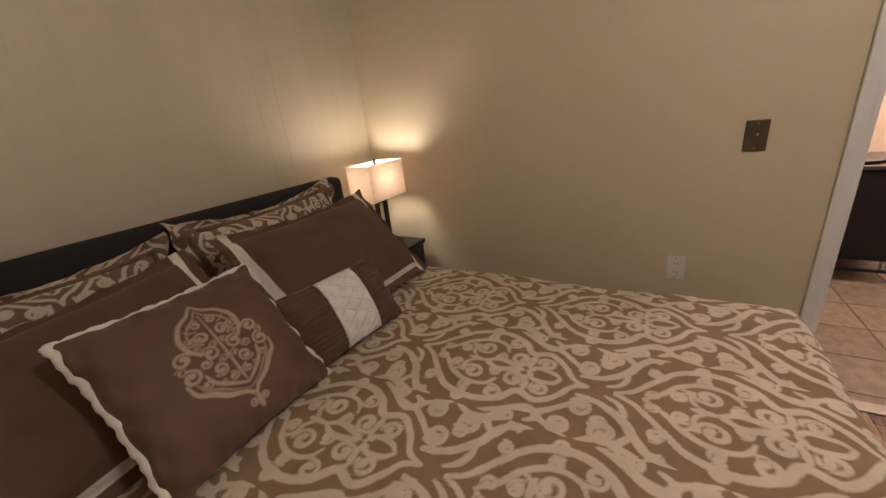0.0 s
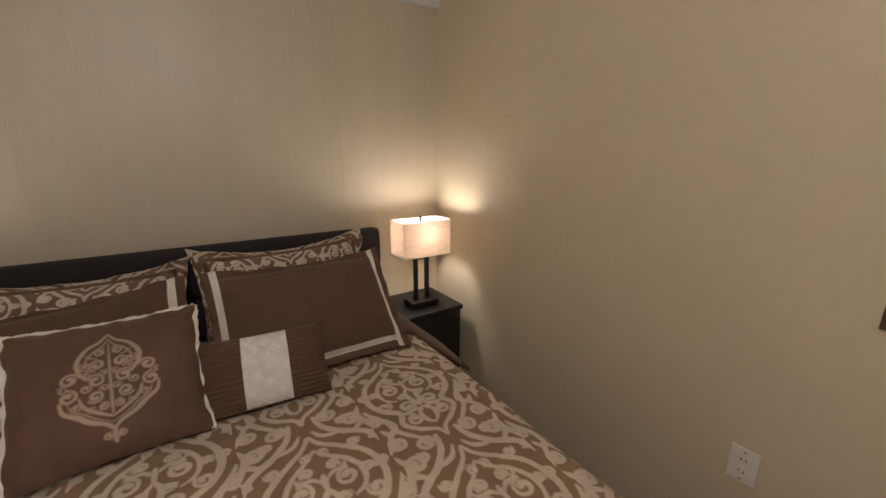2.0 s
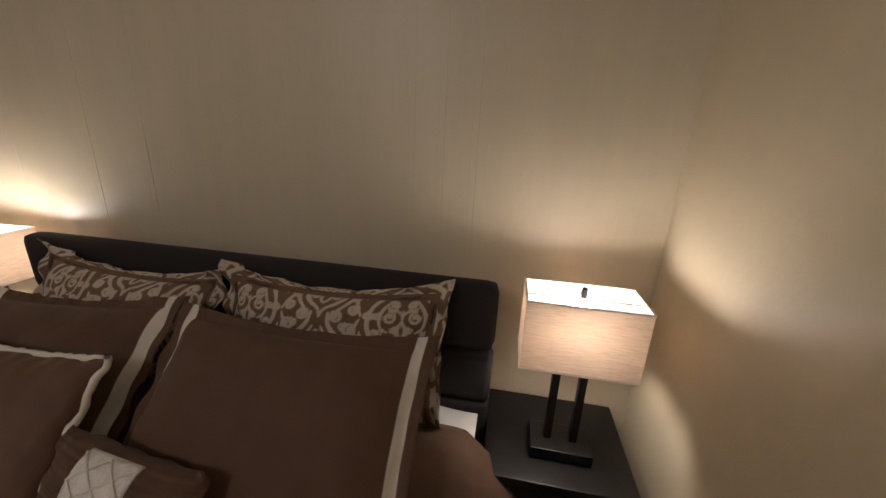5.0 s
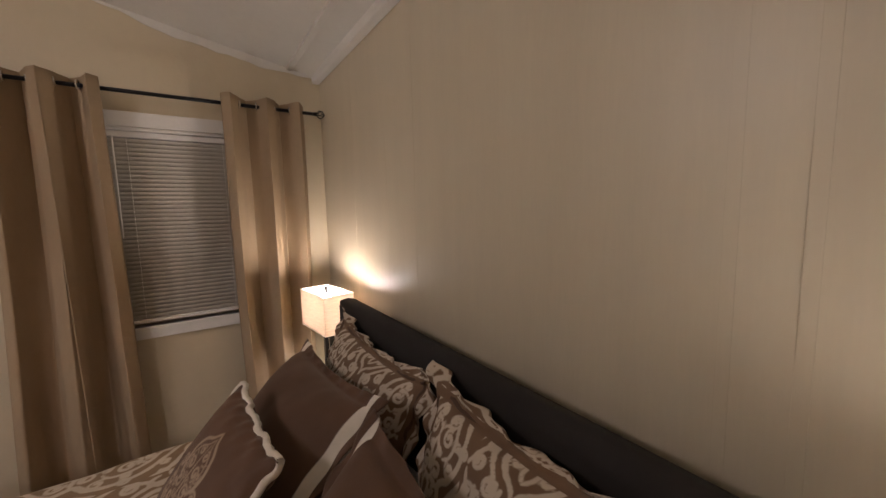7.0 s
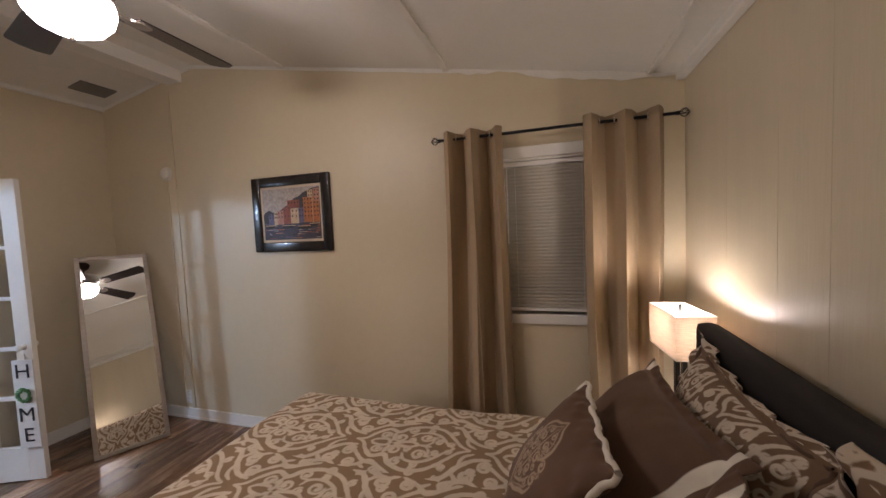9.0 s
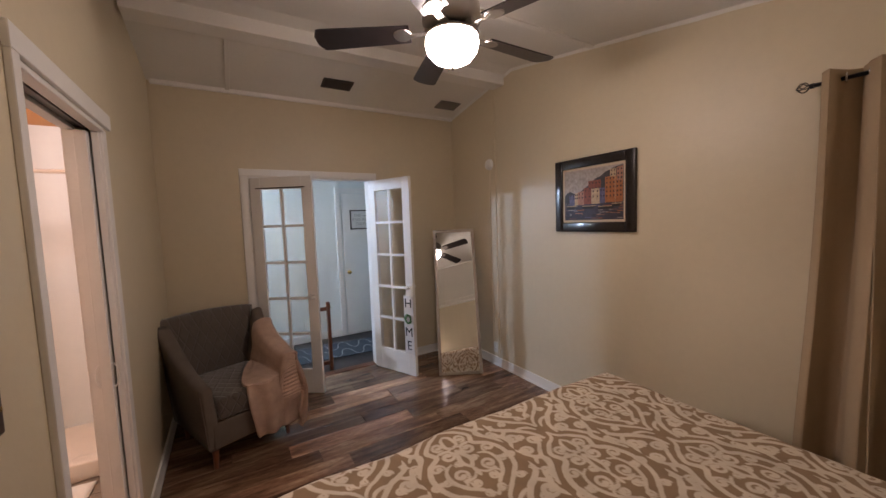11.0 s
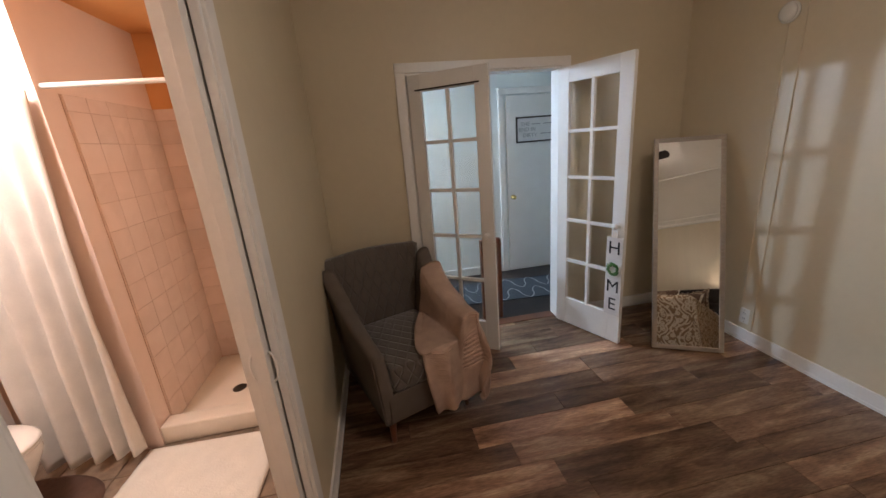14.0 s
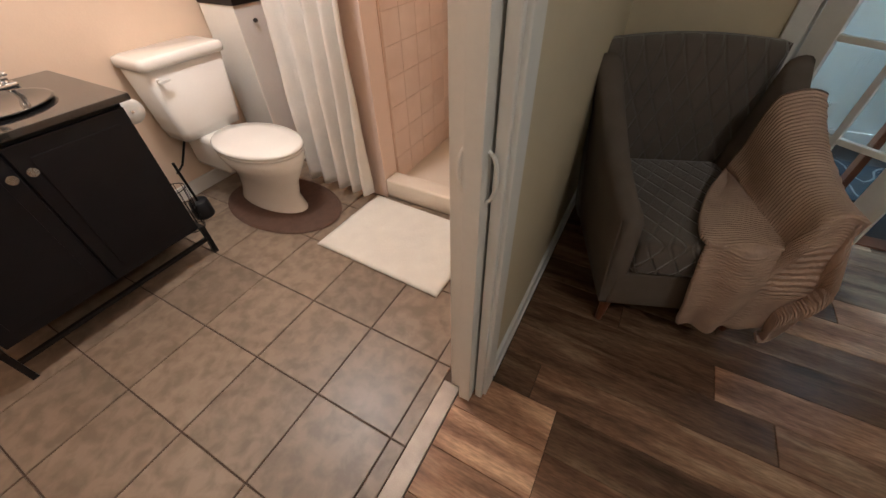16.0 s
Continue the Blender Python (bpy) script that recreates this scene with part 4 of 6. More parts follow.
def curtain(y0, y1, label, seed, flare):
    t = thing("curtain", pose(ROD_X, 0, 0), label, "curtain", "tan curtains")
    waves = 2.5

    def place(u, v):
        z = 2.185 - v * 2.13
        spread = 1 + 0.30 * v * v * flare + 0.05 * v * math.sin(3 * v + seed)
        y = (y0 + y1) / 2 + (u - 0.5) * (y1 - y0) * spread + 0.012 * math.sin(5 * v + seed) * v
        amp = 0.066 * (1 - 0.12 * v) + 0.006 * math.sin(7 * v + 4 * u + seed)
        wave = math.sin(2 * math.pi * waves * u + 0.5 * v * math.sin(seed + 3 * v) + 0.35 * math.sin(5 * u + seed))
        return amp * math.copysign(abs(wave) ** 0.7, wave) + 0.006, y + 0.012 * math.sin(4 * math.pi * waves * u) * (1 - 0.5 * v), z

    part("cloth", thicken(grid_sheet(112, 40, place), 0.0025), CURTAIN, t, "", True)
    for k in range(6):
        u = k / 5
        if 0.01 < u < 0.99 or k == 0:
            u = min(max(u, 0.02), 0.98)
            x, y, z = place(u, 0.02)
            bm = bmesh.new()
            for i in range(16):
                a, b = 2 * math.pi * i / 16, 2 * math.pi * (i + 1) / 16
                rod((0.019 * math.cos(a), 0, 0.019 * math.sin(a)), (0.019 * math.cos(b), 0, 0.019 * math.sin(b)), 0.004, bm, 6)
            part("grommet", bm, CHROME, t, "chrome grommet ring", True, at=pose(0.006, y, ROD_Z, 0, 0, 10 if k % 2 else -10))
    return t


curtain(0.695, 1.06, "tan grommet curtain panel drawn open beside the window", 0.5, 1.0)
curtain(1.515, 1.93, "tan grommet curtain panel drawn open near the corner", 2.1, -0.25)

# ---- picture on the west wall ----
FRAME_BLACK = material("black_lacquered_frame", (0.012, 0.009, 0.009), 0.25, 0, 12, 0.25, 0.05, 80, coat=0.3)
pic = thing("framed_picture", pose(WEST, -0.57, 1.75, 0, 0, 90), "black framed painting of a harbour town hung on the wall", "picture")
pw, ph, fw = 0.352, 0.289, 0.075
for pn, b in (("frame_side", (-pw, -0.03, -ph, -pw + fw, 0, ph)), ("frame_side", (pw - fw, -0.03, -ph, pw, 0, ph)), ("frame_top", (-pw + fw, -0.03, ph - fw, pw - fw, 0, ph)), ("frame_bottom", (-pw + fw, -0.03, -ph, pw - fw, 0, -ph + fw))):
    part(pn, box(*b, 0.009), FRAME_BLACK, pic, "", True)
MAT_CREAM = material("cream_picture_liner", (0.55, 0.45, 0.32), 0.7, 0, 20, 0.05)
part("liner", box(-pw + fw, -0.016, -ph + fw, pw - fw, -0.004, ph - fw), MAT_CREAM, pic, "cream linen liner")
aw, ah = pw - fw - 0.018, ph - fw - 0.018
paints = [material("painting_" + n, c, 0.5, 0, 45, 0.35, 0.5, 160) for n, c in (("sky", (0.36, 0.32, 0.29)), ("hill", (0.035, 0.033, 0.04)), ("orange", (0.36, 0.125, 0.04)), ("pink", (0.36, 0.17, 0.115)), ("cream", (0.46, 0.33, 0.20)), ("red", (0.22, 0.06, 0.035)), ("water", (0.045, 0.04, 0.06)), ("blue", (0.10, 0.095, 0.17)), ("dark", (0.018, 0.016, 0.02)))]
bm = bmesh.new()
layer = [0]


def patch(points, idx):
    layer[0] += 1
    y = -0.0165 - layer[0] * 0.00004
    face = bm.faces.new([bm.verts.new((x * aw, y, z * ah)) for x, z in points])
    face.material_index = idx


def rect(x0, z0, x1, z1, idx, skew=0.0):
    patch([(x0, z0), (x1, z0), (x1, z1 + skew), (x0, z1)], idx)


rect(-1, -1, 1, 1, 0)
patch([(-1, -0.35), (1, -0.35), (1, 0.97), (0.75, 0.93), (0.6, 0.85), (0.45, 0.80), (0.3, 0.66), (0.1, 0.58), (0.0, 0.42), (-0.2, 0.30), (-0.4, 0.14), (-0.6, 0.06), (-0.8, 0.18), (-0.92, 0.10), (-1, 0.0)], 1)
rect(-1, -1, 1, -0.36, 6)
random.seed(11)
for x0, x1, z0, z1, c in ((-0.82, -0.62, -0.4, 0.02, 7), (-0.62, -0.50, -0.4, 0.08, 4), (-0.50, -0.28, -0.4, 0.12, 3), (-0.28, -0.02, -0.38, 0.26, 5), (-0.12, 0.30, 0.12, 0.52, 5), (-0.02, 0.26, -0.38, 0.20, 4), (0.26, 0.44, -0.36, 0.22, 7), (0.44, 0.98, -0.36, 0.60, 2), (0.60, 0.78, 0.58, 0.86, 4), (0.80, 0.99, 0.42, 0.90, 3)):
    rect(x0, z0, x1, z1, c, random.uniform(-0.03, 0.05))
    nx = max(2, int((x1 - x0) / 0.10))
    nz = max(2, int((z1 - max(z0, -0.2)) / 0.16))
    for i in range(nx):
        for j in range(nz):
            wx, wz = x0 + (i + 0.35) * (x1 - x0) / nx, max(z0, -0.2) + (j + 0.35) * (z1 - max(z0, -0.2)) / nz
            rect(wx, wz, wx + 0.035, wz + 0.07, 8)
for i in range(46):
    x, z = random.uniform(-0.98, 0.9), random.uniform(-0.96, -0.42)
    rect(x, z, min(x + random.uniform(0.05, 0.3), 0.99), z + random.uniform(0.012, 0.035), random.choice((3, 2, 7, 8, 8, 0, 5)))
for x, z, l in ((-0.35, -0.46, 0.5), (0.2, -0.50, 0.55), (0.62, -0.42, 0.35), (-0.95, -0.44, 0.4)):
    patch([(x, z), (x + 0.05, z - 0.10), (x + l - 0.08, z - 0.10), (x + l, z + 0.03)], 8)
    rect(x + 0.02, z - 0.005, x + l, z + 0.02, 4)
rect(0.755, -0.4, 0.77, 0.8, 4)
part("painting", bm, paints, pic, "harbour painting with orange houses above dark water")

# ---- plates and devices on the walls ----
PLASTIC = material("white_plastic_plate", (0.72, 0.70, 0.64), 0.4, 0, 20, 0.05)
BRASSY = material("bronze_switch_plate", (0.11, 0.078, 0.055), 0.34, 0.5, 20, 0.25)


def wall_plate(name, at, mat_, label, category, outlet):
    t = thing(name, at, label, category)
    part("plate", box(-0.036, -0.006, -0.058, 0.036, 0, 0.058, 0.003), mat_, t)
    if outlet:
        for z in (-0.02, 0.02):
            s = part("socket", turned([(0.017, 0), (0.017, 0.002)], 20, matrix=pose(0, -0.006, z, 90)), mat_, t)
            for x in (-0.006, 0.006):
                part("slot", box(x - 0.0012, -0.0088, z - 0.003, x + 0.0012, -0.0078, z + 0.006), INK, s)
    else:
        part("toggle_frame", box(-0.008, -0.0075, -0.014, 0.008, -0.006, 0.014), mat_, t)
        part("toggle", box(-0.004, -0.018, 0.0, 0.004, -0.006, 0.010, 0.001), BRASS if mat_ is BRASSY else mat_, t)
    for z in (-0.046, 0.046):
        part("screw", rod((0, -0.0072, z), (0, -0.006, z), 0.003, sides=8), BRASS, t)
    return t


wall_plate("light_switch", pose(EAST, 0.15, 1.222, 0, 0, -90), BRASSY, "dark bronze light switch plate on the wall", "switch", False)
wall_plate("wall_outlet", pose(EAST, 0.355, 0.648, 0, 0, -90), PLASTIC, "white double outlet on the cream wall", "outlet", True)
wall_plate("wall_outlet", pose(WEST, -1.80, 0.195, 0, 0, 90), PLASTIC, "white outlet above the baseboard", "outlet", True)
det = thing("smoke_detector", pose(WEST, -1.835, 2.16, 0, 90, 0), "round white smoke detector on the wall", "detector")
part("base", turned([(0.058, 0), (0.058, 0.01), (0.052, 0.012)], 24), PLASTIC, det, "", True)
part("cover", turned([(0.05, 0.012), (0.05, 0.024), (0.034, 0.034), (0.01, 0.036)], 24), PLASTIC, det, "", True)

# ---- ceiling vents on the south slope ----
SLOPE = math.degrees(math.atan2(RIDGE_Z - S_TOP, RIDGE_Y - SOUTH))


def vent(x, y, w, d, mat_, label):
    t = thing("ceiling_vent", pose(x, y, ceiling_z(y) - 0.001, SLOPE, 0, 0), label, "vent")
    # Black sheet paints in the duct's shade behind the slats; no opening is cut.
    part("backing", box(-w / 2 + 0.01, -d / 2 + 0.01, -0.004, w / 2 - 0.01, d / 2 - 0.01, -0.002), INK, t)
    for b in ((-w / 2, -d / 2, -0.012, w / 2, -d / 2 + 0.014, -0.001), (-w / 2, d / 2 - 0.014, -0.012, w / 2, d / 2, -0.001), (-w / 2, -d / 2 + 0.014, -0.012, -w / 2 + 0.014, d / 2 - 0.014, -0.001), (w / 2 - 0.014, -d / 2 + 0.014, -0.012, w / 2, d / 2 - 0.014, -0.001)):
        part("frame", box(*b), mat_, t)
    n = 7
    for k in range(n):
        yy = -d / 2 + 0.02 + (d - 0.04) * (k + 0.5) / n
        part("slat", box(-w / 2 + 0.014, -0.007, -0.0008, w / 2 - 0.014, 0.007, 0.0008), mat_, t, at=pose(0, yy, -0.009, 35, 0, 0))


VENT_DARK = material("brown_painted_vent", (0.045, 0.038, 0.032), 0.5, 0.2, 20, 0.2)
vent(-0.985, -2.19, 0.27, 0.15, VENT_DARK, "dark slatted vent in the sloped ceiling")
vent(-2.22, -2.26, 0.25, 0.16, material("grey_painted_vent", (0.20, 0.19, 0.175), 0.5, 0.2, 20, 0.1), "white slatted vent in the sloped ceiling")

# ---- ceiling fan ----
FAN_X, FAN_Y = -1.0, -0.26
BLADE = material("dark_walnut_fan_blade", (0.020, 0.014, 0.013), 0.32, 0, 6, 0.3, 0.1, 60, (1, 10, 1))
NICKEL = material("brushed_nickel", (0.42, 0.39, 0.36), 0.32, 1.0, 20, 0.1)
BOWL = glowing("lit_frosted_bowl", (1.0, 0.91, 0.80), 61)
fan = thing("ceiling_fan", pose(FAN_X, FAN_Y, 2.33), "ceiling fan with five dark blades and a lit white bowl", "ceiling fan")
part("light_bowl", turned([(0.006, 0.0), (0.05, 0.006), (0.092, 0.027), (0.119, 0.06), (0.128, 0.095), (0.124, 0.125)], 32), BOWL, fan, "glowing frosted glass bowl", True)
part("finial", turned([(0.004, -0.024), (0.010, -0.016), (0.006, -0.008), (0.014, -0.002)], 14), NICKEL, fan, "", True)
part("light_collar", turned([(0.127, 0.125), (0.134, 0.131), (0.112, 0.145), (0.085, 0.165)], 32), NICKEL, fan, "brushed nickel collar", True)
part("motor", turned([(0.085, 0.165), (0.125, 0.17), (0.140, 0.195), (0.140, 0.255), (0.110, 0.285), (0.05, 0.30), (0.025, 0.302)], 32), NICKEL, fan, "brushed nickel motor housing", True)
part("downrod", rod((0, 0, 0.30), (0, 0, 0.44), 0.013), BRONZE, fan)
part("canopy", turned([(0.02, 0.40), (0.055, 0.415), (0.07, 0.46), (0.07, 0.49)], 24), BRONZE, fan, "", True)
for k in range(5):
    a = 110 + 72 * k
    m = pose(0, 0, 0.158, 0, 0, a)

    def blade_place(u, v):
        x = 0.20 + 0.46 * u
        half = (0.058 + 0.016 * u) * (1 if u < 0.93 else math.sqrt(max(0.08, 1 - ((u - 0.93) / 0.075) ** 2)))
        return x, (v - 0.5) * 2 * half, 0.0

    part("blade", thicken(grid_sheet(24, 6, blade_place), 0.006), BLADE, fan, at=m @ pose(0, 0, 0, 11, 0, 0))
    part("blade_iron", join(box(0.10, -0.016, -0.012, 0.23, 0.016, -0.004, 0.003), turned([(0.042, -0.011), (0.046, -0.006), (0.03, -0.004)], 16, matrix=pose(0.235, 0, 0)), box(0.09, -0.02, -0.015, 0.13, 0.02, 0.02, 0.004)), NICKEL, fan, at=m @ pose(0, 0, 0, 8, 0, 0))

# ---- standing mirror by the south wall ----
MIRROR = material("mirror_glass", (0.86, 0.87, 0.86), 0.015, 1.0)
SILVER_WOOD = material("worn_silver_wood_frame", (0.36, 0.31, 0.26), 0.45, 0.25, 14, 0.2, 0.2, 120, (1, 1, 5))
bl, br, tl = Vector((-1.786, -1.90, 0.004)), Vector((-2.186, -1.69, 0.004)), Vector((-1.955, -2.285, 1.497))
ex = (br - bl).normalized()
ez = (tl - bl)
ez = (ez - ex * ez.dot(ex)).normalized()
ey = ez.cross(ex)
mm = Matrix((ex, ey, ez)).transposed().to_4x4()
mm.translation = (bl + br) / 2
mm = mm @ pose(0, 0, 0, 1.3 if mm[1][1] > 0 else -1.3)
mir = thing("standing_mirror", mm, "tall leaning mirror in a worn silver wood frame", "mirror")
mw, mh, f = 0.226, 1.545, 0.030
for pn, b in (("frame_side", (-mw, -0.014, 0, -mw + f, 0.014, mh)), ("frame_side", (mw - f, -0.014, 0, mw, 0.014, mh)), ("frame_top", (-mw + f, -0.014, mh - f, mw - f, 0.014, mh)), ("frame_bottom", (-mw + f, -0.014, 0, mw - f, 0.014, f))):
    part(pn, box(*b, 0.004), SILVER_WOOD, mir)
sgn = 1 if (mm.to_3x3() @ Vector((0, 1, 0))).y > 0 else -1
part("mirror_glass", box(-mw + f - 0.004, sgn * 0.002, f - 0.004, mw - f + 0.004, sgn * 0.006, mh - f + 0.004), MIRROR, mir, "clear mirror glass")
part("backing", box(-mw + f, -sgn * 0.008, f, mw - f, -sgn * 0.001, mh - f), INK, mir)
foot = mm.inverted() @ Vector((-2.16, -2.26, 0.004))
part("easel_leg", rod((0, -sgn * 0.012, 1.05), foot, 0.011), SILVER_WOOD, mir)

# ---- armchair with a throw ----


def quilted(name, colour, size):
    """Upholstery with a stitched diamond grid in its relief."""
    m = material(name, colour, 0.85, 0, 10, 0.18, 0.3, 500)
    nt = m.node_tree
    b = nt.nodes["Principled BSDF"]
    b.inputs["Sheen Weight"].default_value = 0.4
    tc = nt.nodes.new("ShaderNodeTexCoord")
    sep = nt.nodes.new("ShaderNodeSeparateXYZ")
    nt.links.new(tc.outputs["Object"], sep.inputs[0])

    def op(kind, a, b_=None):
        n = nt.nodes.new("ShaderNodeMath")
        n.operation = kind
        for i, v in enumerate((a, b_)):
            if v is None:
                continue
            if isinstance(v, (int, float)):
                n.inputs[i].default_value = v
            else:
                nt.links.new(v, n.inputs[i])
        return n.outputs[0]

    up = op("ADD", sep.outputs["Z"], sep.outputs["Y"])
    stitches = []
    for s in (1, -1):
        d = op("ADD", op("MULTIPLY", sep.outputs["X"], s / size), op("MULTIPLY", up, 0.62 / size))
        fr = op("ABSOLUTE", op("SUBTRACT", op("FRACT", d), 0.5))
        stitches.append(op("MINIMUM", op("MULTIPLY", op("SUBTRACT", 0.5, fr), 9.0), 1.0))
    h = op("MINIMUM", stitches[0], stitches[1])
    bp = nt.nodes.new("ShaderNodeBump")
    bp.inputs["Strength"].default_value, bp.inputs["Distance"].default_value = 0.8, 0.006
    nt.links.new(h, bp.inputs["Height"])
    old = b.inputs["Normal"].links[0].from_socket
    nt.links.new(old, bp.inputs["Normal"])
    nt.links.new(bp.outputs[0], b.inputs["Normal"])
    return m


GREY = material("grey_brown_upholstery", (0.125, 0.098, 0.078), 0.85, 0, 10, 0.15, 0.35, 500)
QUILT = quilted("quilted_grey_upholstery", (0.098, 0.078, 0.063), 0.075)
LEGWOOD = material("reddish_wood", (0.16, 0.055, 0.025), 0.4, 0, 8, 0.25, 0.1, 60, (1, 1, 6))
chair = thing("armchair", pose(0.038, -1.915, 0, 0, 0, 21.0), "grey brown quilted armchair with sloping arms and wooden legs", "chair")
FRONT, BACK, LOW = 0.385, -0.235, 0.145


def arm_top(y):
    """The sloping top of an arm: almost level in front, sweeping up to the back."""
    u = max(0.0, min(1.0, (FRONT - 0.02 - y) / (FRONT - 0.02 - BACK)))
    return 0.58 + 0.045 * u + 0.272 * u**2.2


def arm(side):
    """One arm: a padded slab that flares outwards, with a rounded top and a flat front."""
    bm, rows, n = bmesh.new(), [], 26
    for i in range(n + 1):
        y = FRONT - (FRONT - BACK) * i / n
        h, tuck = arm_top(y), 0.012 * max(0.0, 1 - i / 1.5)
        thick = 0.078 + 0.018 * i / n
        row = []
        for k in range(19):
            if k < 7:
                z, off = LOW + (h - 0.035 - LOW) * k / 6, 0.0
            elif k < 12:
                g = math.pi * (k - 6) / 6
                z, off = h - 0.035 + 0.035 * math.sin(g), 0.5 - 0.5 * math.cos(g)
            else:
                z, off = h - 0.035 - (h - 0.035 - LOW) * (k - 12) / 6, 1.0
            rise = (z - LOW) / 0.5
            outer = 0.292 + 0.030 * rise + 0.012 * rise * rise + 0.015 * (i / n) * rise - tuck
            row.append(bm.verts.new((side * (outer - off * (thick - 2 * tuck)), y - 0.03 * (1 - min(1, rise)) * (i == 0), z - tuck)))
        rows.append(row)
    for p, q in zip(rows, rows[1:]):
        for k in range(18):
            bm.faces.new((p[k], p[k + 1], q[k + 1], q[k]))
        bm.faces.new((p[18], p[0], q[0], q[18]))
    bm.faces.new(rows[0])
    bm.faces.new(rows[-1][::-1])
    return bm


def back_place(u, v):
    """The padded front of the back, between the arms' tops: hollowed across, leaning, with a softly crowned top."""
    z = LOW + v * (0.905 + 0.022 * (1 - (2 * u - 1) ** 2) - LOW)
    half = 0.298 + 0.050 * (z - LOW) / 0.76
    a = 2 * u - 1
    edge = max(abs(a) ** 10, v**14)
    return a * half, BACK + 0.085 - 0.155 * (z - LOW) / 0.76 - 0.03 * (1 - a * a) - 0.045 * edge, z


def back_slab():
    bm = grid_sheet(36, 36, back_place)
    bm.verts.ensure_lookup_table()
    n, rear = 37, []
    for v_ in list(bm.verts):
        rear.append(bm.verts.new((v_.co.x, min(v_.co.y, BACK - 0.03 - 0.10 * (v_.co.z - LOW) / 0.76) - 0.045, v_.co.z)))
    bm.verts.ensure_lookup_table()
    front = bm.verts[: n * n]
    ring = [i for i in range(n)] + [i * n + n - 1 for i in range(1, n)] + [n * n - 1 - i for i in range(1, n)] + [(n - 1 - i) * n for i in range(1, n - 1)]
    for j in range(n - 1):
        for i in range(n - 1):
            k = j * n + i
            bm.faces.new((rear[k], rear[k + n], rear[k + n + 1], rear[k + 1]))
    for p, q in zip(ring, ring[1:] + ring[:1]):
        bm.faces.new((front[p], front[q], rear[q], rear[p]))
    return bm


for side in (1, -1):
    part("arm", arm(side), GREY, chair, "", True)
    welt = [(side * (0.296 + 0.038 * ((z_ - LOW) / 0.5)), FRONT - 0.012, z_) for z_ in [LOW + 0.02 + 0.40 * k / 10 for k in range(11)]]
    edge_trim(welt, 0.0035, GREY, chair, "sewn welt along the arm")
part("backrest", back_slab(), QUILT, chair, "quilted leaning backrest", True)


bm = box(-0.23, -0.235, 0.32, 0.23, 0.376, 0.468, 0.028)
part("seat_cushion", bm, QUILT, chair, "quilted seat cushion", True)
part("seat_base", box(-0.262, -0.28, 0.14, 0.262, 0.366, 0.316, 0.010), GREY, chair, "", True)
for lx, ly in ((0.245, 0.325), (-0.245, 0.325), (0.235, -0.24), (-0.235, -0.24)):
    part("leg", rod((lx * 1.02, ly * 1.02, 0), (lx, ly, 0.16), 0.014, sides=10, r2=0.024), LEGWOOD, chair, "tapered reddish wooden leg")

KNIT = material("dusty_pink_knit", (0.52, 0.36, 0.275), 0.95, 0, 16, 0.16, 0.6, 300)
nt = KNIT.node_tree
wv = nt.nodes.new("ShaderNodeTexWave")
wv.bands_direction = "Y"
wv.inputs["Scale"].default_value, wv.inputs["Distortion"].default_value, wv.inputs["Detail"].default_value, wv.inputs["Detail Scale"].default_value = 25, 2.0, 3, 3
tcn = nt.nodes.new("ShaderNodeUVMap")
nt.links.new(tcn.outputs[0], wv.inputs["Vector"])
kb = nt.nodes.new("ShaderNodeBump")
kb.inputs["Strength"].default_value, kb.inputs["Distance"].default_value = 0.7, 0.008
nt.links.new(wv.outputs[0], kb.inputs["Height"])
nt.links.new(nt.nodes["Principled BSDF"].inputs["Normal"].links[0].from_socket, kb.inputs["Normal"])
nt.links.new(kb.outputs[0], nt.nodes["Principled BSDF"].inputs["Normal"])


def throw_place(u, v):
    """Across: from the seat's middle up over the arm and down its outside. Along: from the backrest to the front and down it."""
    y = -0.10 + v * 0.92
    down = max(0.0, y - 0.385)
    yy = min(y, 0.385) + 0.03 * min(1, down * 8)
    top = arm_top(min(yy, FRONT)) + 0.012
    s = u * 0.86
    edge = -0.03 - 0.36 * max(0, 0.48 - v) + 0.09 * math.sin(4.2 * v)
    seat = 0.497
    if s < 0.26 + 0:
        x, z = edge - s * (0.205 + edge) / 0.26, seat
    elif s < 0.26 + (top - seat):
        k = s - 0.26
        x, z = -0.205 - 0.035 * k / (top - seat), seat + k + 0.02
    elif s < 0.26 + (top - seat) + 0.11:
        k = (s - 0.26 - (top - seat)) / 0.11
        x, z = -0.24 - (0.105 + 0.05 * max(0.0, (0.2 - yy) / 0.36)) * k, top + 0.022 + 0.022 * math.sin(math.pi * k)
    else:
        k = s - 0.37 - (top - seat)
        x, z = -0.348 - 0.05 * max(0.0, (0.2 - yy) / 0.36) - 0.02 * k + 0.02 * math.sin(16 * v), top + 0.01 - k
    if down > 0:
        x = x * (1 - 0.06 * min(1, down * 3)) + 0.11 * min(1, down * 2.5) * (1 - u) ** 2 + 0.012 * math.sin(9 * down + 4 * u)
        z = min(z, seat + 0.30 * max(0, 1 - down * 5)) - down * 0.88
    fold = 0.014 * math.sin(26 * u + 5 * v + 2 * math.sin(5 * v)) + 0.024 * noise.noise(Vector((u * 5, v * 6, 1.0)))
    return x + 0.35 * fold, yy + (fold + 0.02 * math.sin(11 * u) if down > 0 else 0), max(z + (0.4 * fold if down <= 0 else 0), 0.05 + 0.03 * math.sin(8 * u))


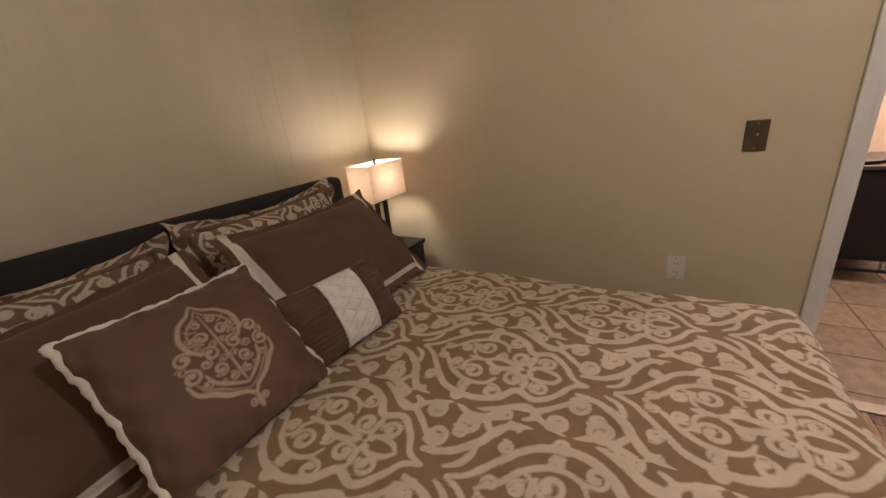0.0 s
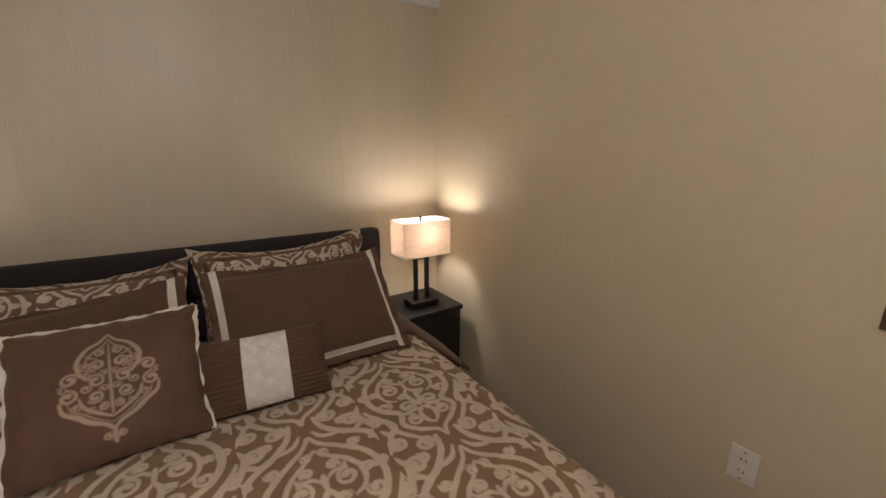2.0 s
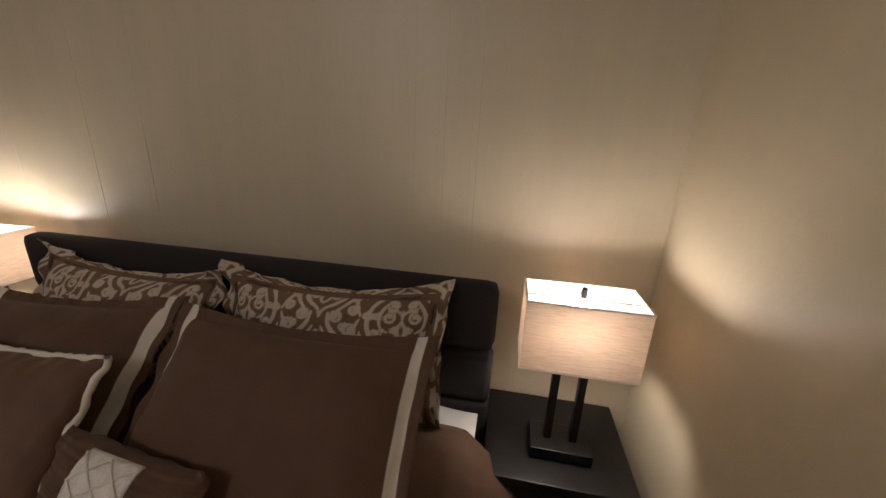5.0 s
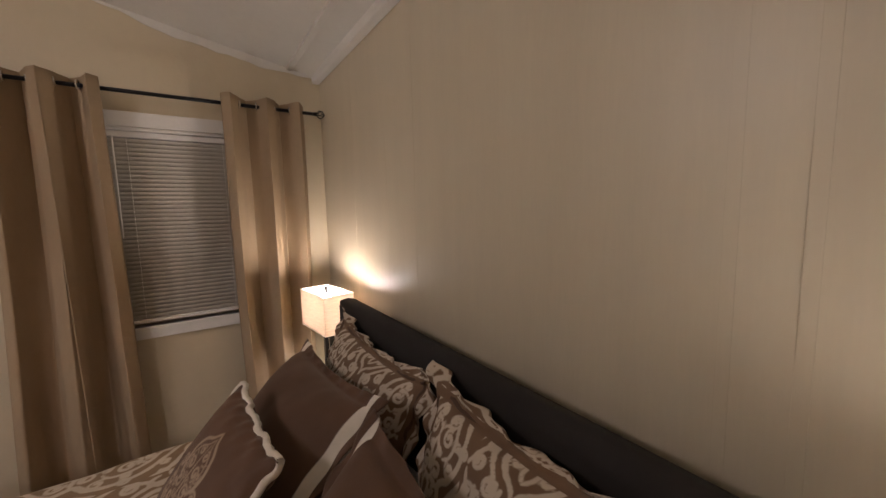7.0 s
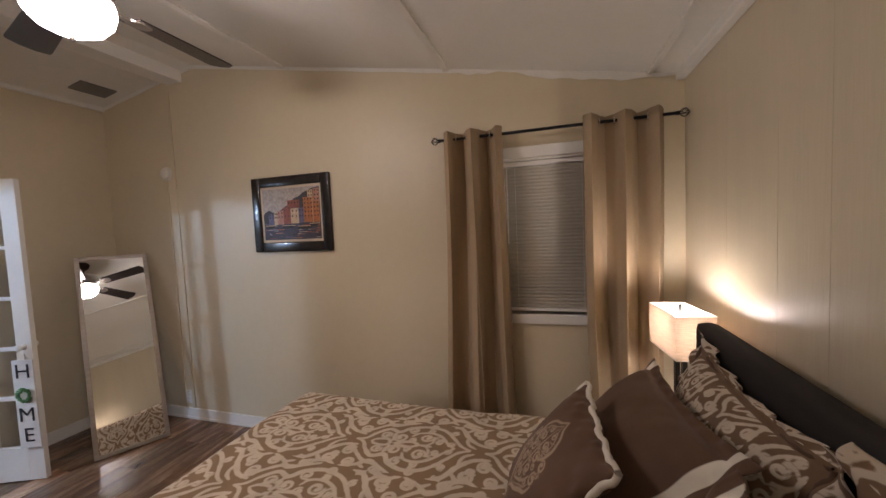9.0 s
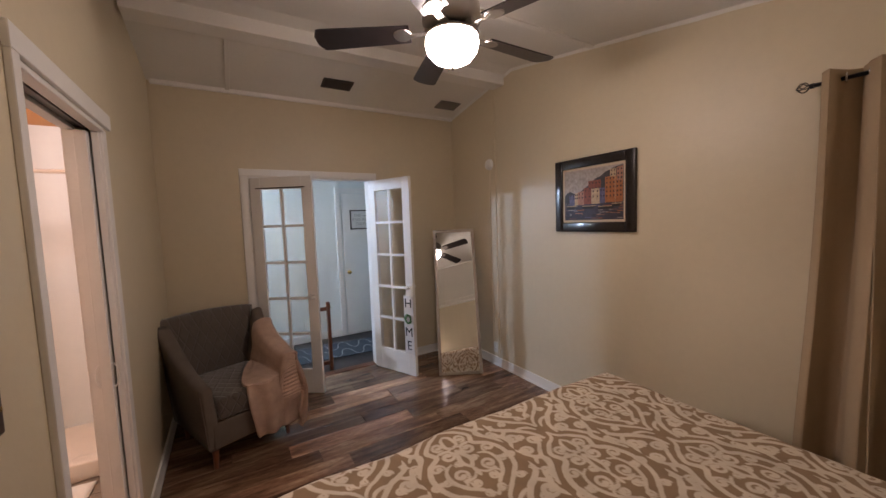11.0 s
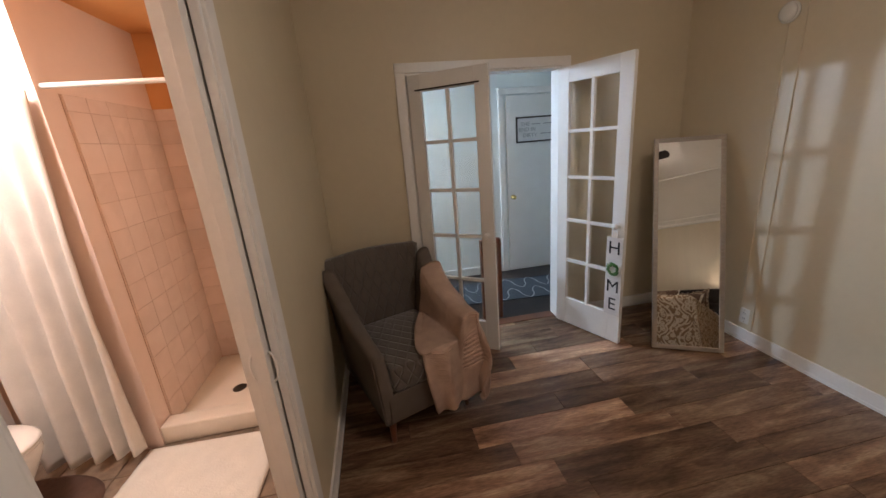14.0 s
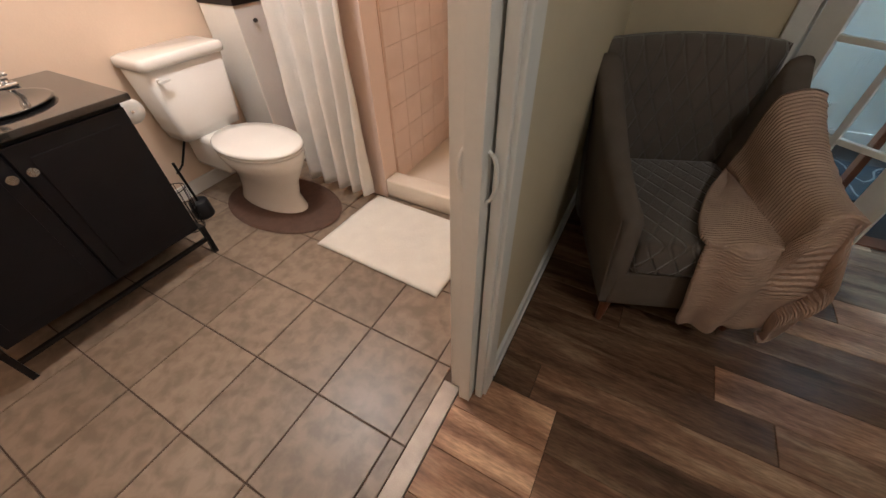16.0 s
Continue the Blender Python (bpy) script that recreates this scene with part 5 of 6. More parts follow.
bm = grid_sheet(70, 80, throw_place)
uvl = bm.loops.layers.uv.new("UVMap")
bm.verts.index_update()
for f_ in bm.faces:
    for lp in f_.loops:
        i, j = lp.vert.index % 71, lp.vert.index // 71
        lp[uvl].uv = (i / 70 * 0.86, j / 80 * 0.98)
bmesh.ops.recalc_face_normals(bm, faces=bm.faces)
throw = solid("knitted_throw", bm, KNIT, "dusty pink knitted throw draped over the arm of the chair", "throw", "thing", True, at=chair.matrix_basis.copy())
tm = throw.modifiers.new("thick", "SOLIDIFY")
tm.thickness, tm.offset = 0.014, 0

# ---- hall beyond the french doors ----
HY = -3.88
solid("hall_wall_south", box(-3.2, HY - 0.12, -0.1, 1.3, HY, 2.5), HALL_PAINT, "pale painted hall wall", "wall")
solid("hall_wall_west", box(-3.2, HY, -0.1, -3.08, SOUTH - 0.12, 2.5), HALL_PAINT, "pale painted hall wall", "wall")
solid("hall_wall_east", box(1.2, HY, -0.1, 1.32, SOUTH - 0.12, 2.5), HALL_PAINT, "pale painted hall wall", "wall")
solid("hall_wall_north", join(box(-3.2, SOUTH - 0.135, -0.1, FD_X0 - 0.07, SOUTH - 0.121, 2.5), box(FD_X1 + 0.07, SOUTH - 0.135, -0.1, 1.3, SOUTH - 0.121, 2.5), box(FD_X0 - 0.07, SOUTH - 0.135, 2.126, FD_X1 + 0.07, SOUTH - 0.121, 2.5)), HALL_PAINT, "pale painted hall wall around the french doorway", "wall")
solid("ceiling_hall", box(-3.2, HY - 0.12, 2.44, 1.32, SOUTH - 0.121, 2.5), CEIL, "white painted hall ceiling", "ceiling")
DARKWOOD = material("near_black_wood_floor", (0.018, 0.014, 0.014), 0.34, 0, 4, 0.3, 0.1, 50, (1, 9, 1), spec=0.3)
solid("floor_hall", box(-3.2, HY - 0.12, -0.1, 1.32, SOUTH - 0.128, -0.004), DARKWOOD, "dark stained wood hall floor", "floor")
solid("threshold", box(FD_X0 + 0.018, SOUTH - 0.128, -0.02, FD_X1 - 0.018, SOUTH - 0.03, 0.006, 0.004), LEGWOOD, "wooden threshold strip of the french doorway", "threshold")
solid("baseboard_hall", box(-1.33, HY, 0, 1.2, HY + 0.014, 0.10, 0.003), WHITE, "white painted baseboard", "baseboard")
casing("hall_door_casing", (("side_casing", (-1.40, HY, 0, -1.335, HY + 0.02, 2.02)), ("side_casing", (-2.26, HY, 0, -2.195, HY + 0.02, 2.02)), ("head_casing", (-2.26, HY, 2.021, -1.335, HY + 0.02, 2.09))), "white painted casing of the hall door")
hd = thing("door_4", pose(-1.42, HY + 0.004, 0.006), "closed white hall door with a brass knob", "door", "", "structure")
part("door_panel", box(-0.77, 0, 0, 0, 0.012, 2.008, 0.003), WHITE, hd)
part("knob", turned([(0.026, 0), (0.026, 0.004), (0.009, 0.008), (0.009, 0.026), (0.024, 0.036), (0.026, 0.05), (0.014, 0.06)], 18, matrix=pose(-0.06, 0.012, 0.90, -90)), BRASS, hd, "polished brass knob", True)
SIGN_GREY = material("grey_sign_lettering", (0.34, 0.33, 0.32), 0.7, 0, 30, 0.2)
hs = thing("door_sign", pose(-1.77, HY + 0.017, 1.645, 0, 0, 180), "white lettered sign in a dark frame on the hall door", "sign")
part("board", box(-0.225, -0.008, -0.125, 0.225, 0, 0.125), SIGN_WHITE, hs)
for b in ((-0.238, -0.014, -0.138, 0.238, 0, -0.122), (-0.238, -0.014, 0.122, 0.238, 0, 0.138), (-0.238, -0.014, -0.122, -0.222, 0, 0.122), (0.222, -0.014, -0.122, 0.238, 0, 0.122)):
    part("frame", box(*b), BRONZE, hs)
for words, x, z in (("THE", -0.13, 0.058), ("END IN", -0.105, 0.0), ("DIRTY", -0.075, -0.062)):
    letters(words, 0.06, hs, pose(x, -0.0095, z, 90, 0, 0), SIGN_GREY)
for z, runs in ((0.056, ((-0.05, 0.05), (0.085, 0.195))), (-0.05, ((0.05, 0.19),))):
    for x0, x1 in runs:
        part("word_bar", box(x0, -0.0095, z - 0.005, x1, -0.008, z + 0.005), SIGN_GREY, hs)
wall_plate("wall_outlet", pose(-0.87, HY, 0.21, 0, 0, 180), PLASTIC, "white outlet on the hall wall", "outlet", True)
sc = thing("wall_sconce", pose(0.855, HY, 2.13), "lit white glass wall sconce in the hall", "wall lamp")
part("back_plate", box(-0.05, 0, -0.07, 0.05, 0.015, 0.07, 0.004), BRASS, sc)
part("arm", rod((0, 0.01, -0.03), (0, 0.10, -0.03), 0.007), BRASS, sc)
part("shade", turned([(0.03, 0), (0.055, 0.03), (0.07, 0.09), (0.075, 0.12)], 20, matrix=pose(0, 0.10, -0.03)), glowing("lit_sconce_glass", (0.53, 0.76, 1.0), 740), sc, "glowing white glass shade", True)
RUG_G = material("grey_rug_pile", (0.032, 0.040, 0.050), 0.95, 0, 20, 0.2, 0.6, 300)
RUG_W = material("pale_rug_pile", (0.24, 0.25, 0.25), 0.95, 0, 20, 0.15, 0.6, 300)
rug = thing("hall_rug", pose(-0.95, -3.33, -0.003, 0, 0, -4), "grey rug with a pale trellis pattern on the dark floor", "rug")
part("rug_body", box(-0.85, -0.27, 0, 0.85, 0.27, 0.009, 0.002), RUG_G, rug)
bm = bmesh.new()
for k in range(-6, 7):
    for s in (1, -1):
        for off in (-0.27, 0.0):
            prev = None
            for i in range(7):
                t_ = i / 6
                p = (k * 0.27 + s * (t_ * 0.135 + 0.02 * math.sin(2 * math.pi * t_)), off + t_ * 0.27, 0.0092)
                if prev and abs(p[0]) < 0.83 and abs(prev[0]) < 0.83:
                    dx, dy = p[0] - prev[0], p[1] - prev[1]
                    l_ = math.hypot(dx, dy)
                    nx, ny = -dy / l_ * 0.006, dx / l_ * 0.006
                    bm.faces.new([bm.verts.new(q) for q in ((prev[0] + nx, prev[1] + ny, 0.0098), (prev[0] - nx, prev[1] - ny, 0.0098), (p[0] - nx, p[1] - ny, 0.0098), (p[0] + nx, p[1] + ny, 0.0098))])
                prev = p
tagged(part("trellis_pattern", bm, RUG_W, rug), label="pale interlaced trellis lines", kind="stuff")
gate = thing("wooden_gate", pose(-0.905, -2.76, -0.003), "folded brown wooden gate standing behind the door", "gate")
for b in ((-0.02, -0.03, 0, 0.012, 0.03, 0.75), (0.13, -0.03, 0, 0.16, 0.03, 0.75), (0.012, -0.012, 0.06, 0.13, 0.012, 0.10), (0.012, -0.012, 0.66, 0.13, 0.012, 0.70)):
    part("rail", box(*b, 0.004), LEGWOOD, gate)
for z in (0.12, 0.70):
    part("bracket", rod((-0.026, 0.015, z), (-0.018, 0.015, z), 0.012, sides=10), BRASS, gate, "small brass fitting")

# ---- bathroom ----
BN, BS, BTOP = 0.55, -2.75, 2.42
solid("wall_bath_east", box(BX1, BS - 0.1, -0.1, BX1 + 0.1, BN + 0.1, BTOP), BATH_PAINT, "peach painted bathroom wall", "wall")
solid("wall_bath_south", box(BX0, BS - 0.1, -0.1, BX1, BS, BTOP), ORANGE_PAINT, "orange painted bathroom wall", "wall")
solid("wall_bath_north", box(BX0, BN, -0.1, BX1, BN + 0.1, BTOP), BATH_PAINT, "peach painted bathroom wall", "wall")
solid("wall_bath_west", join(box(BX0, BD_Y1 + 0.002, 0, BX0 + 0.006, BN, BTOP), box(BX0, BS, 0, BX0 + 0.006, BD_Y0 - 0.002, BTOP), box(BX0, BD_Y0 - 0.002, DOOR_TOP + 0.002, BX0 + 0.006, BD_Y1 + 0.002, BTOP)), BATH_PAINT, "peach painted bathroom wall by the doorway", "wall")
solid("ceiling_bath", box(BX0, BS - 0.1, BTOP, BX1 + 0.1, BN + 0.1, BTOP + 0.06), CEIL, "white painted bathroom ceiling", "ceiling")
solid("baseboard_bath", box(BX1 - 0.014, -1.98, 0, BX1, -1.05, 0.09, 0.003), WHITE, "white painted baseboard", "baseboard")
solid("bath_threshold", box(0.535, BD_Y0 + 0.02, -0.02, 0.602, BD_Y1 - 0.02, 0.008, 0.004), material("worn_metal_strip", (0.36, 0.30, 0.25), 0.4, 0.3, 15, 0.25), "worn metal strip across the bathroom doorway", "threshold")

# shower stall
CURB_Y, ST_E = -1.85, 1.49
PORCELAIN = material("white_glazed_porcelain", (0.80, 0.78, 0.74), 0.12, 0, 5, 0.03, coat=0.4)
PANW = material("cream_shower_pan", (0.70, 0.62, 0.52), 0.35, 0, 6, 0.06)
solid("ceiling_shower", box(BX0 + 0.007, BS, BTOP - 0.012, ST_E, -0.95, BTOP - 0.001), ORANGE_PAINT, "orange painted ceiling over the shower", "ceiling")
solid("shower_side_wall", box(ST_E, BS, 0, ST_E + 0.13, CURB_Y + 0.004, BTOP), PINK_PAINT, "pink painted wall at the side of the shower", "wall")
pan = thing("shower_pan", pose(0, 0, 0), "cream shower pan with a low curb", "shower pan")
part("floor", box(BX0 + 0.008, BS + 0.002, 0.005, ST_E - 0.001, CURB_Y - 0.11, 0.05, 0.01), PANW, pan)
part("curb", box(BX0 + 0.008, CURB_Y - 0.11, 0.005, ST_E - 0.001, CURB_Y, 0.125, 0.012), PANW, pan, "", True)
part("drain", turned([(0.045, 0.05), (0.045, 0.053), (0.03, 0.054)], 20, matrix=pose(1.19, -2.24, 0)), BRONZE, pan, "dark round drain")
srod = thing("shower_curtain_rod", pose(0, 0, 0), "white shower curtain rod across the stall", "curtain rod")
part("rod", rod((BX0 + 0.007, CURB_Y - 0.03, 1.97), (BX1, CURB_Y - 0.03, 1.97), 0.0125), WHITE, srod, "", True)
sh = thing("wall_shower", pose(BX0 + 0.006, -2.35, 2.02), "chrome shower head on the wall", "shower head")
part("arm", join(rod((0, 0, 0), (0.10, 0, -0.03), 0.009), rod((0.10, 0, -0.03), (0.16, 0, -0.09), 0.009)), BRONZE, sh, "", True)
part("head", rod((0.15, 0, -0.08), (0.185, 0, -0.115), 0.016, r2=0.035), BRONZE, sh, "", True)


def shower_curtain(u, v):
    z = 1.945 - v * 1.88
    x = 1.505 + 0.50 * u + 0.05 * v * (0.5 - u) + 0.02 * math.sin(3 * v)
    return x, CURB_Y + 0.035 + 0.055 * v + (0.024 + 0.016 * v) * math.sin(2 * math.pi * 4.5 * u + 0.8 * math.sin(4 * v) + 1.6 * math.sin(4 * u)) + 0.012 * noise.noise(Vector((u * 9, v * 5, 3.0))), z


sc_ob = thing("shower_curtain", pose(0, 0, 0), "white fabric shower curtain gathered at the side", "curtain")
part("cloth", thicken(grid_sheet(110, 40, shower_curtain), 0.003), WHITE_CLOTH, sc_ob, "", True)
for k in range(6):
    bm = bmesh.new()
    for i in range(12):
        a, b = 2 * math.pi * i / 12, 2 * math.pi * (i + 1) / 12
        rod((0, 0.022 * math.cos(a), 0.022 * math.sin(a)), (0, 0.022 * math.cos(b), 0.022 * math.sin(b)), 0.002, bm, 5)
    part("ring", bm, CHROME, sc_ob, "", at=pose(1.58 + 0.082 * k, CURB_Y - 0.03, 1.962))

# vanity
VANITY = material("black_painted_vanity", (0.005, 0.005, 0.007), 0.5, 0, 9, 0.25, 0.1, 120, spec=0.25)
TOPG = material("black_glass_countertop", (0.02, 0.018, 0.018), 0.08, 0, 20, 0.2, coat=0.5)
van = thing("bathroom_vanity", pose(2.02, -0.615, 0), "black bathroom vanity cabinet on thin metal legs", "vanity")
part("body", box(0.0, -0.385, 0.17, 0.58, 0.385, 0.80, 0.003), VANITY, van)
for s in (-1, 1):
    dd = part("door", box(-0.018, s * 0.383, 0.185, -0.001, s * 0.004, 0.785, 0.004), VANITY, van)
    part("inset_panel", box(-0.022, s * 0.335, 0.235, -0.018, s * 0.052, 0.735, 0.002), VANITY, dd)
    part("knob", turned([(0.006, 0), (0.006, 0.012), (0.016, 0.018), (0.016, 0.030)], 14, matrix=pose(-0.018, s * 0.028, 0.70, 0, -90)), CHROME, dd, "square chrome knob")
for s in (-1, 1):
    part("leg_frame", join(box(-0.005, s * 0.405 - 0.011, 0, 0.017, s * 0.405 + 0.011, 0.17), box(0.555, s * 0.405 - 0.011, 0, 0.577, s * 0.405 + 0.011, 0.17), box(0.017, s * 0.405 - 0.011, 0.148, 0.555, s * 0.405 + 0.011, 0.17)), IRON, van, "thin black metal legs")
part("stretcher", box(-0.003, -0.394, 0.085, 0.015, 0.394, 0.103), IRON, van)
part("countertop", box(-0.03, -0.42, 0.802, 0.598, 0.42, 0.828, 0.004), TOPG, van, "glossy black countertop")
part("basin", turned([(0.13, 0), (0.16, 0.004), (0.172, 0.012), (0.160, 0.012), (0.12, 0.005), (0.02, 0.003)], 28, matrix=pose(0.25, -0.12, 0.828)), TOPG, van, "glossy black sunken basin", True)
fau = part("faucet", join(box(0.455, -0.27, 0.829, 0.505, 0.03, 0.845, 0.006), rod((0.48, -0.12, 0.845), (0.48, -0.12, 0.95), 0.014), rod((0.48, -0.12, 0.95), (0.34, -0.12, 0.93), 0.012)), CHROME, van, "chrome bathroom faucet", True)
for s in (-0.24, 0.0):
    part("faucet_handle", join(rod((0.48, s, 0.845), (0.48, s, 0.88), 0.015), box(0.41, s - 0.008, 0.88, 0.50, s + 0.008, 0.893, 0.003)), CHROME, fau, "chrome lever handle", True)
tp = thing("toilet_paper_roll", pose(2.24, -1.055, 0.70), "white toilet paper roll on the side of the vanity", "toilet paper")
part("roll", turned([(0.02, -0.05), (0.052, -0.05), (0.052, 0.05), (0.02, 0.05)], 22, matrix=pose(0, -0.03, 0, 0, 90)), WHITE_CLOTH, tp, "", True)
part("holder", join(rod((-0.06, -0.03, 0), (0.06, -0.03, 0), 0.006), rod((0.06, -0.03, 0), (0.06, 0.056, 0), 0.005)), CHROME, tp)
vm = thing("vanity_mirror", pose(BX1, -0.36, 1.72), "black framed mirror above the vanity", "mirror")
for b in ((-0.03, -0.40, -0.42, 0, -0.345, 0.42), (-0.03, 0.345, -0.42, 0, 0.40, 0.42), (-0.03, -0.345, -0.42, 0, 0.345, -0.365), (-0.03, -0.345, 0.365, 0, 0.345, 0.42)):
    part("frame", box(*b, 0.004), FRAME_BLACK, vm)
part("mirror_glass", box(-0.014, -0.345, -0.365, -0.006, 0.345, 0.365), MIRROR, vm)
vl = thing("vanity_light", pose(BX1, -0.40, 2.22), "lit bar light above the bathroom mirror", "wall lamp")
part("bar", box(-0.03, -0.30, -0.03, 0, 0.30, 0.03, 0.005), CHROME, vl)
BLB = glowing("lit_globe_bulb", (1.0, 0.80, 0.62), 40)
for y in (-0.2, 0.0, 0.2):
    bm = bmesh.new()
    bmesh.ops.create_uvsphere(bm, u_segments=18, v_segments=12, radius=0.045, matrix=pose(-0.075, y, 0))
    part("globe", bm, BLB, vl, "glowing globe bulb", True)

# toilet
toi = thing("toilet", pose(2.14, -1.50, 0, 0, 0, 0), "white porcelain toilet with a closed lid", "toilet")


def oval(x_c, a, b, z, egg=0.0, n=36):
    return [(x_c + a * math.cos(t_) * (1 + egg * (math.cos(t_) < 0)), b * math.sin(t_), z) for t_ in [2 * math.pi * i / n for i in range(n)]]


def lofted(rings):
    bm = bmesh.new()
    rows = [[bm.verts.new(p) for p in r] for r in rings]
    for lo, hi in zip(rows, rows[1:]):
        for i in range(len(lo)):
            j = (i + 1) % len(lo)
            bm.faces.new((lo[i], lo[j], hi[j], hi[i]))
    bm.faces.new(rows[0][::-1])
    bm.faces.new(rows[-1])
    return bm


part("bowl", lofted([oval(-0.04, 0.27, 0.115, 0.0), oval(-0.04, 0.26, 0.105, 0.02), oval(-0.04, 0.23, 0.09, 0.10), oval(-0.06, 0.24, 0.10, 0.20), oval(-0.08, 0.27, 0.15, 0.29), oval(-0.09, 0.285, 0.178, 0.35), oval(-0.09, 0.28, 0.176, 0.385)]), PORCELAIN, toi, "", True)
part("pedestal_back", box(0.10, -0.11, 0.20, 0.42, 0.11, 0.40, 0.03), PORCELAIN, toi, "", True)
part("seat", lofted([oval(-0.09, 0.285, 0.183, 0.386), oval(-0.09, 0.288, 0.186, 0.395), oval(-0.09, 0.285, 0.183, 0.403)]), PORCELAIN, toi, "", True)
part("lid", lofted([oval(-0.09, 0.29, 0.187, 0.404), oval(-0.09, 0.292, 0.189, 0.414), oval(-0.09, 0.28, 0.177, 0.424), oval(-0.09, 0.20, 0.12, 0.429)]), PORCELAIN, toi, "", True)


def tank_ring(w, d0, d1, z, r=0.035):
    pts = []
    for cx_, cy_, a0 in ((d1 - r, w - r, 0), (d0 + r, w - r, 90), (d0 + r, -w + r, 180), (d1 - r, -w + r, 270)):
        for k in range(6):
            a = math.radians(a0 + 18 * k)
            pts.append((cx_ + r * math.cos(a), cy_ + r * math.sin(a), z))
    return pts


part("tank", lofted([tank_ring(0.175, 0.25, 0.455, 0.40), tank_ring(0.185, 0.245, 0.46, 0.45), tank_ring(0.215, 0.23, 0.47, 0.775)]), PORCELAIN, toi, "", True)
part("tank_lid", lofted([tank_ring(0.225, 0.215, 0.474, 0.776), tank_ring(0.23, 0.21, 0.476, 0.795), tank_ring(0.226, 0.214, 0.474, 0.82), tank_ring(0.20, 0.23, 0.46, 0.827)]), PORCELAIN, toi, "", True)
part("flush_handle", join(rod((0.235, 0.17, 0.725), (0.208, 0.17, 0.725), 0.012), box(0.198, 0.13, 0.717, 0.21, 0.19, 0.733, 0.004)), PORCELAIN, toi, "white flush lever")
part("supply_hose", join(rod((0.33, 0.14, 0.41), (0.40, 0.20, 0.24), 0.006), rod((0.40, 0.20, 0.24), (0.478, 0.22, 0.17), 0.006)), IRON, toi, "dark supply hose")
tr_ = thing("contour_rug", pose(2.06, -1.50, 0.003), "brown oval rug around the toilet base", "rug")
part("rug_body", lofted([oval(-0.04, 0.40, 0.25, 0.0), oval(-0.04, 0.405, 0.255, 0.006), oval(-0.04, 0.39, 0.24, 0.012)]), material("brown_rug_pile", (0.10, 0.055, 0.038), 0.95, 0, 25, 0.2, 0.8, 250), tr_)
hamper = thing("bathroom_cabinet", pose(2.44, -1.92, 0), "narrow white cabinet with a black top beside the toilet", "cabinet")
part("body", box(-0.13, -0.10, 0, 0.15, 0.10, 0.96, 0.004), WHITE, hamper)
part("top", box(-0.14, -0.105, 0.961, 0.155, 0.105, 0.99, 0.003), BLACK, hamper, "black cabinet top")
part("knob", turned([(0.005, 0), (0.005, 0.01), (0.012, 0.016), (0.009, 0.024)], 12, matrix=pose(-0.13, 0.0, 0.88, 0, -90)), INK, hamper, "black round knob")
brush = thing("toilet_brush", pose(2.36, -1.20, 0.003), "black toilet brush in a round holder", "toilet brush")
part("holder", turned([(0.05, 0), (0.055, 0.01), (0.05, 0.10), (0.045, 0.105)], 18), INK, brush, "", True)
part("handle", rod((0, 0, 0.10), (-0.02, 0.02, 0.36), 0.007), IRON, brush)
bask = thing("wire_basket", pose(2.30, -1.095, 0.003), "black wire basket on the floor beside the vanity", "basket")
for z, r in ((0.004, 0.05), (0.07, 0.055), (0.14, 0.06), (0.26, 0.06)):
    bm = bmesh.new()
    for i in range(16):
        a, b = 2 * math.pi * i / 16, 2 * math.pi * (i + 1) / 16
        rod((r * math.cos(a), r * math.sin(a), z), (r * math.cos(b), r * math.sin(b), z), 0.0025, bm, 5)
    part("ring", bm, IRON, bask)
for i in range(10):
    a = 2 * math.pi * i / 10
    part("upright_wire", rod((0.05 * math.cos(a), 0.05 * math.sin(a), 0.004), (0.06 * math.cos(a), 0.06 * math.sin(a), 0.26), 0.002, sides=5), IRON, bask)
MATW = material("white_bath_mat_pile", (0.72, 0.70, 0.64), 0.95, 0, 12, 0.06, 1.0, 140)


def mat_place(u, v):
    e = min(u, 1 - u, v, 1 - v)
    return (u - 0.5) * 0.75, (v - 0.5) * 0.52, 0.012 * min(1, e * 30) + 0.003 * noise.noise(Vector((u * 22, v * 16, 0))) + 0.006


bmat = thing("bath_mat", pose(1.19, -1.555, 0.003, 0, 0, -2), "white cotton bath mat in front of the shower", "bath mat")
part("mat_body", thicken(grid_sheet(40, 30, mat_place), 0.006), MATW, bmat, "", True)

# ---- floors and tiles, piece by piece ----


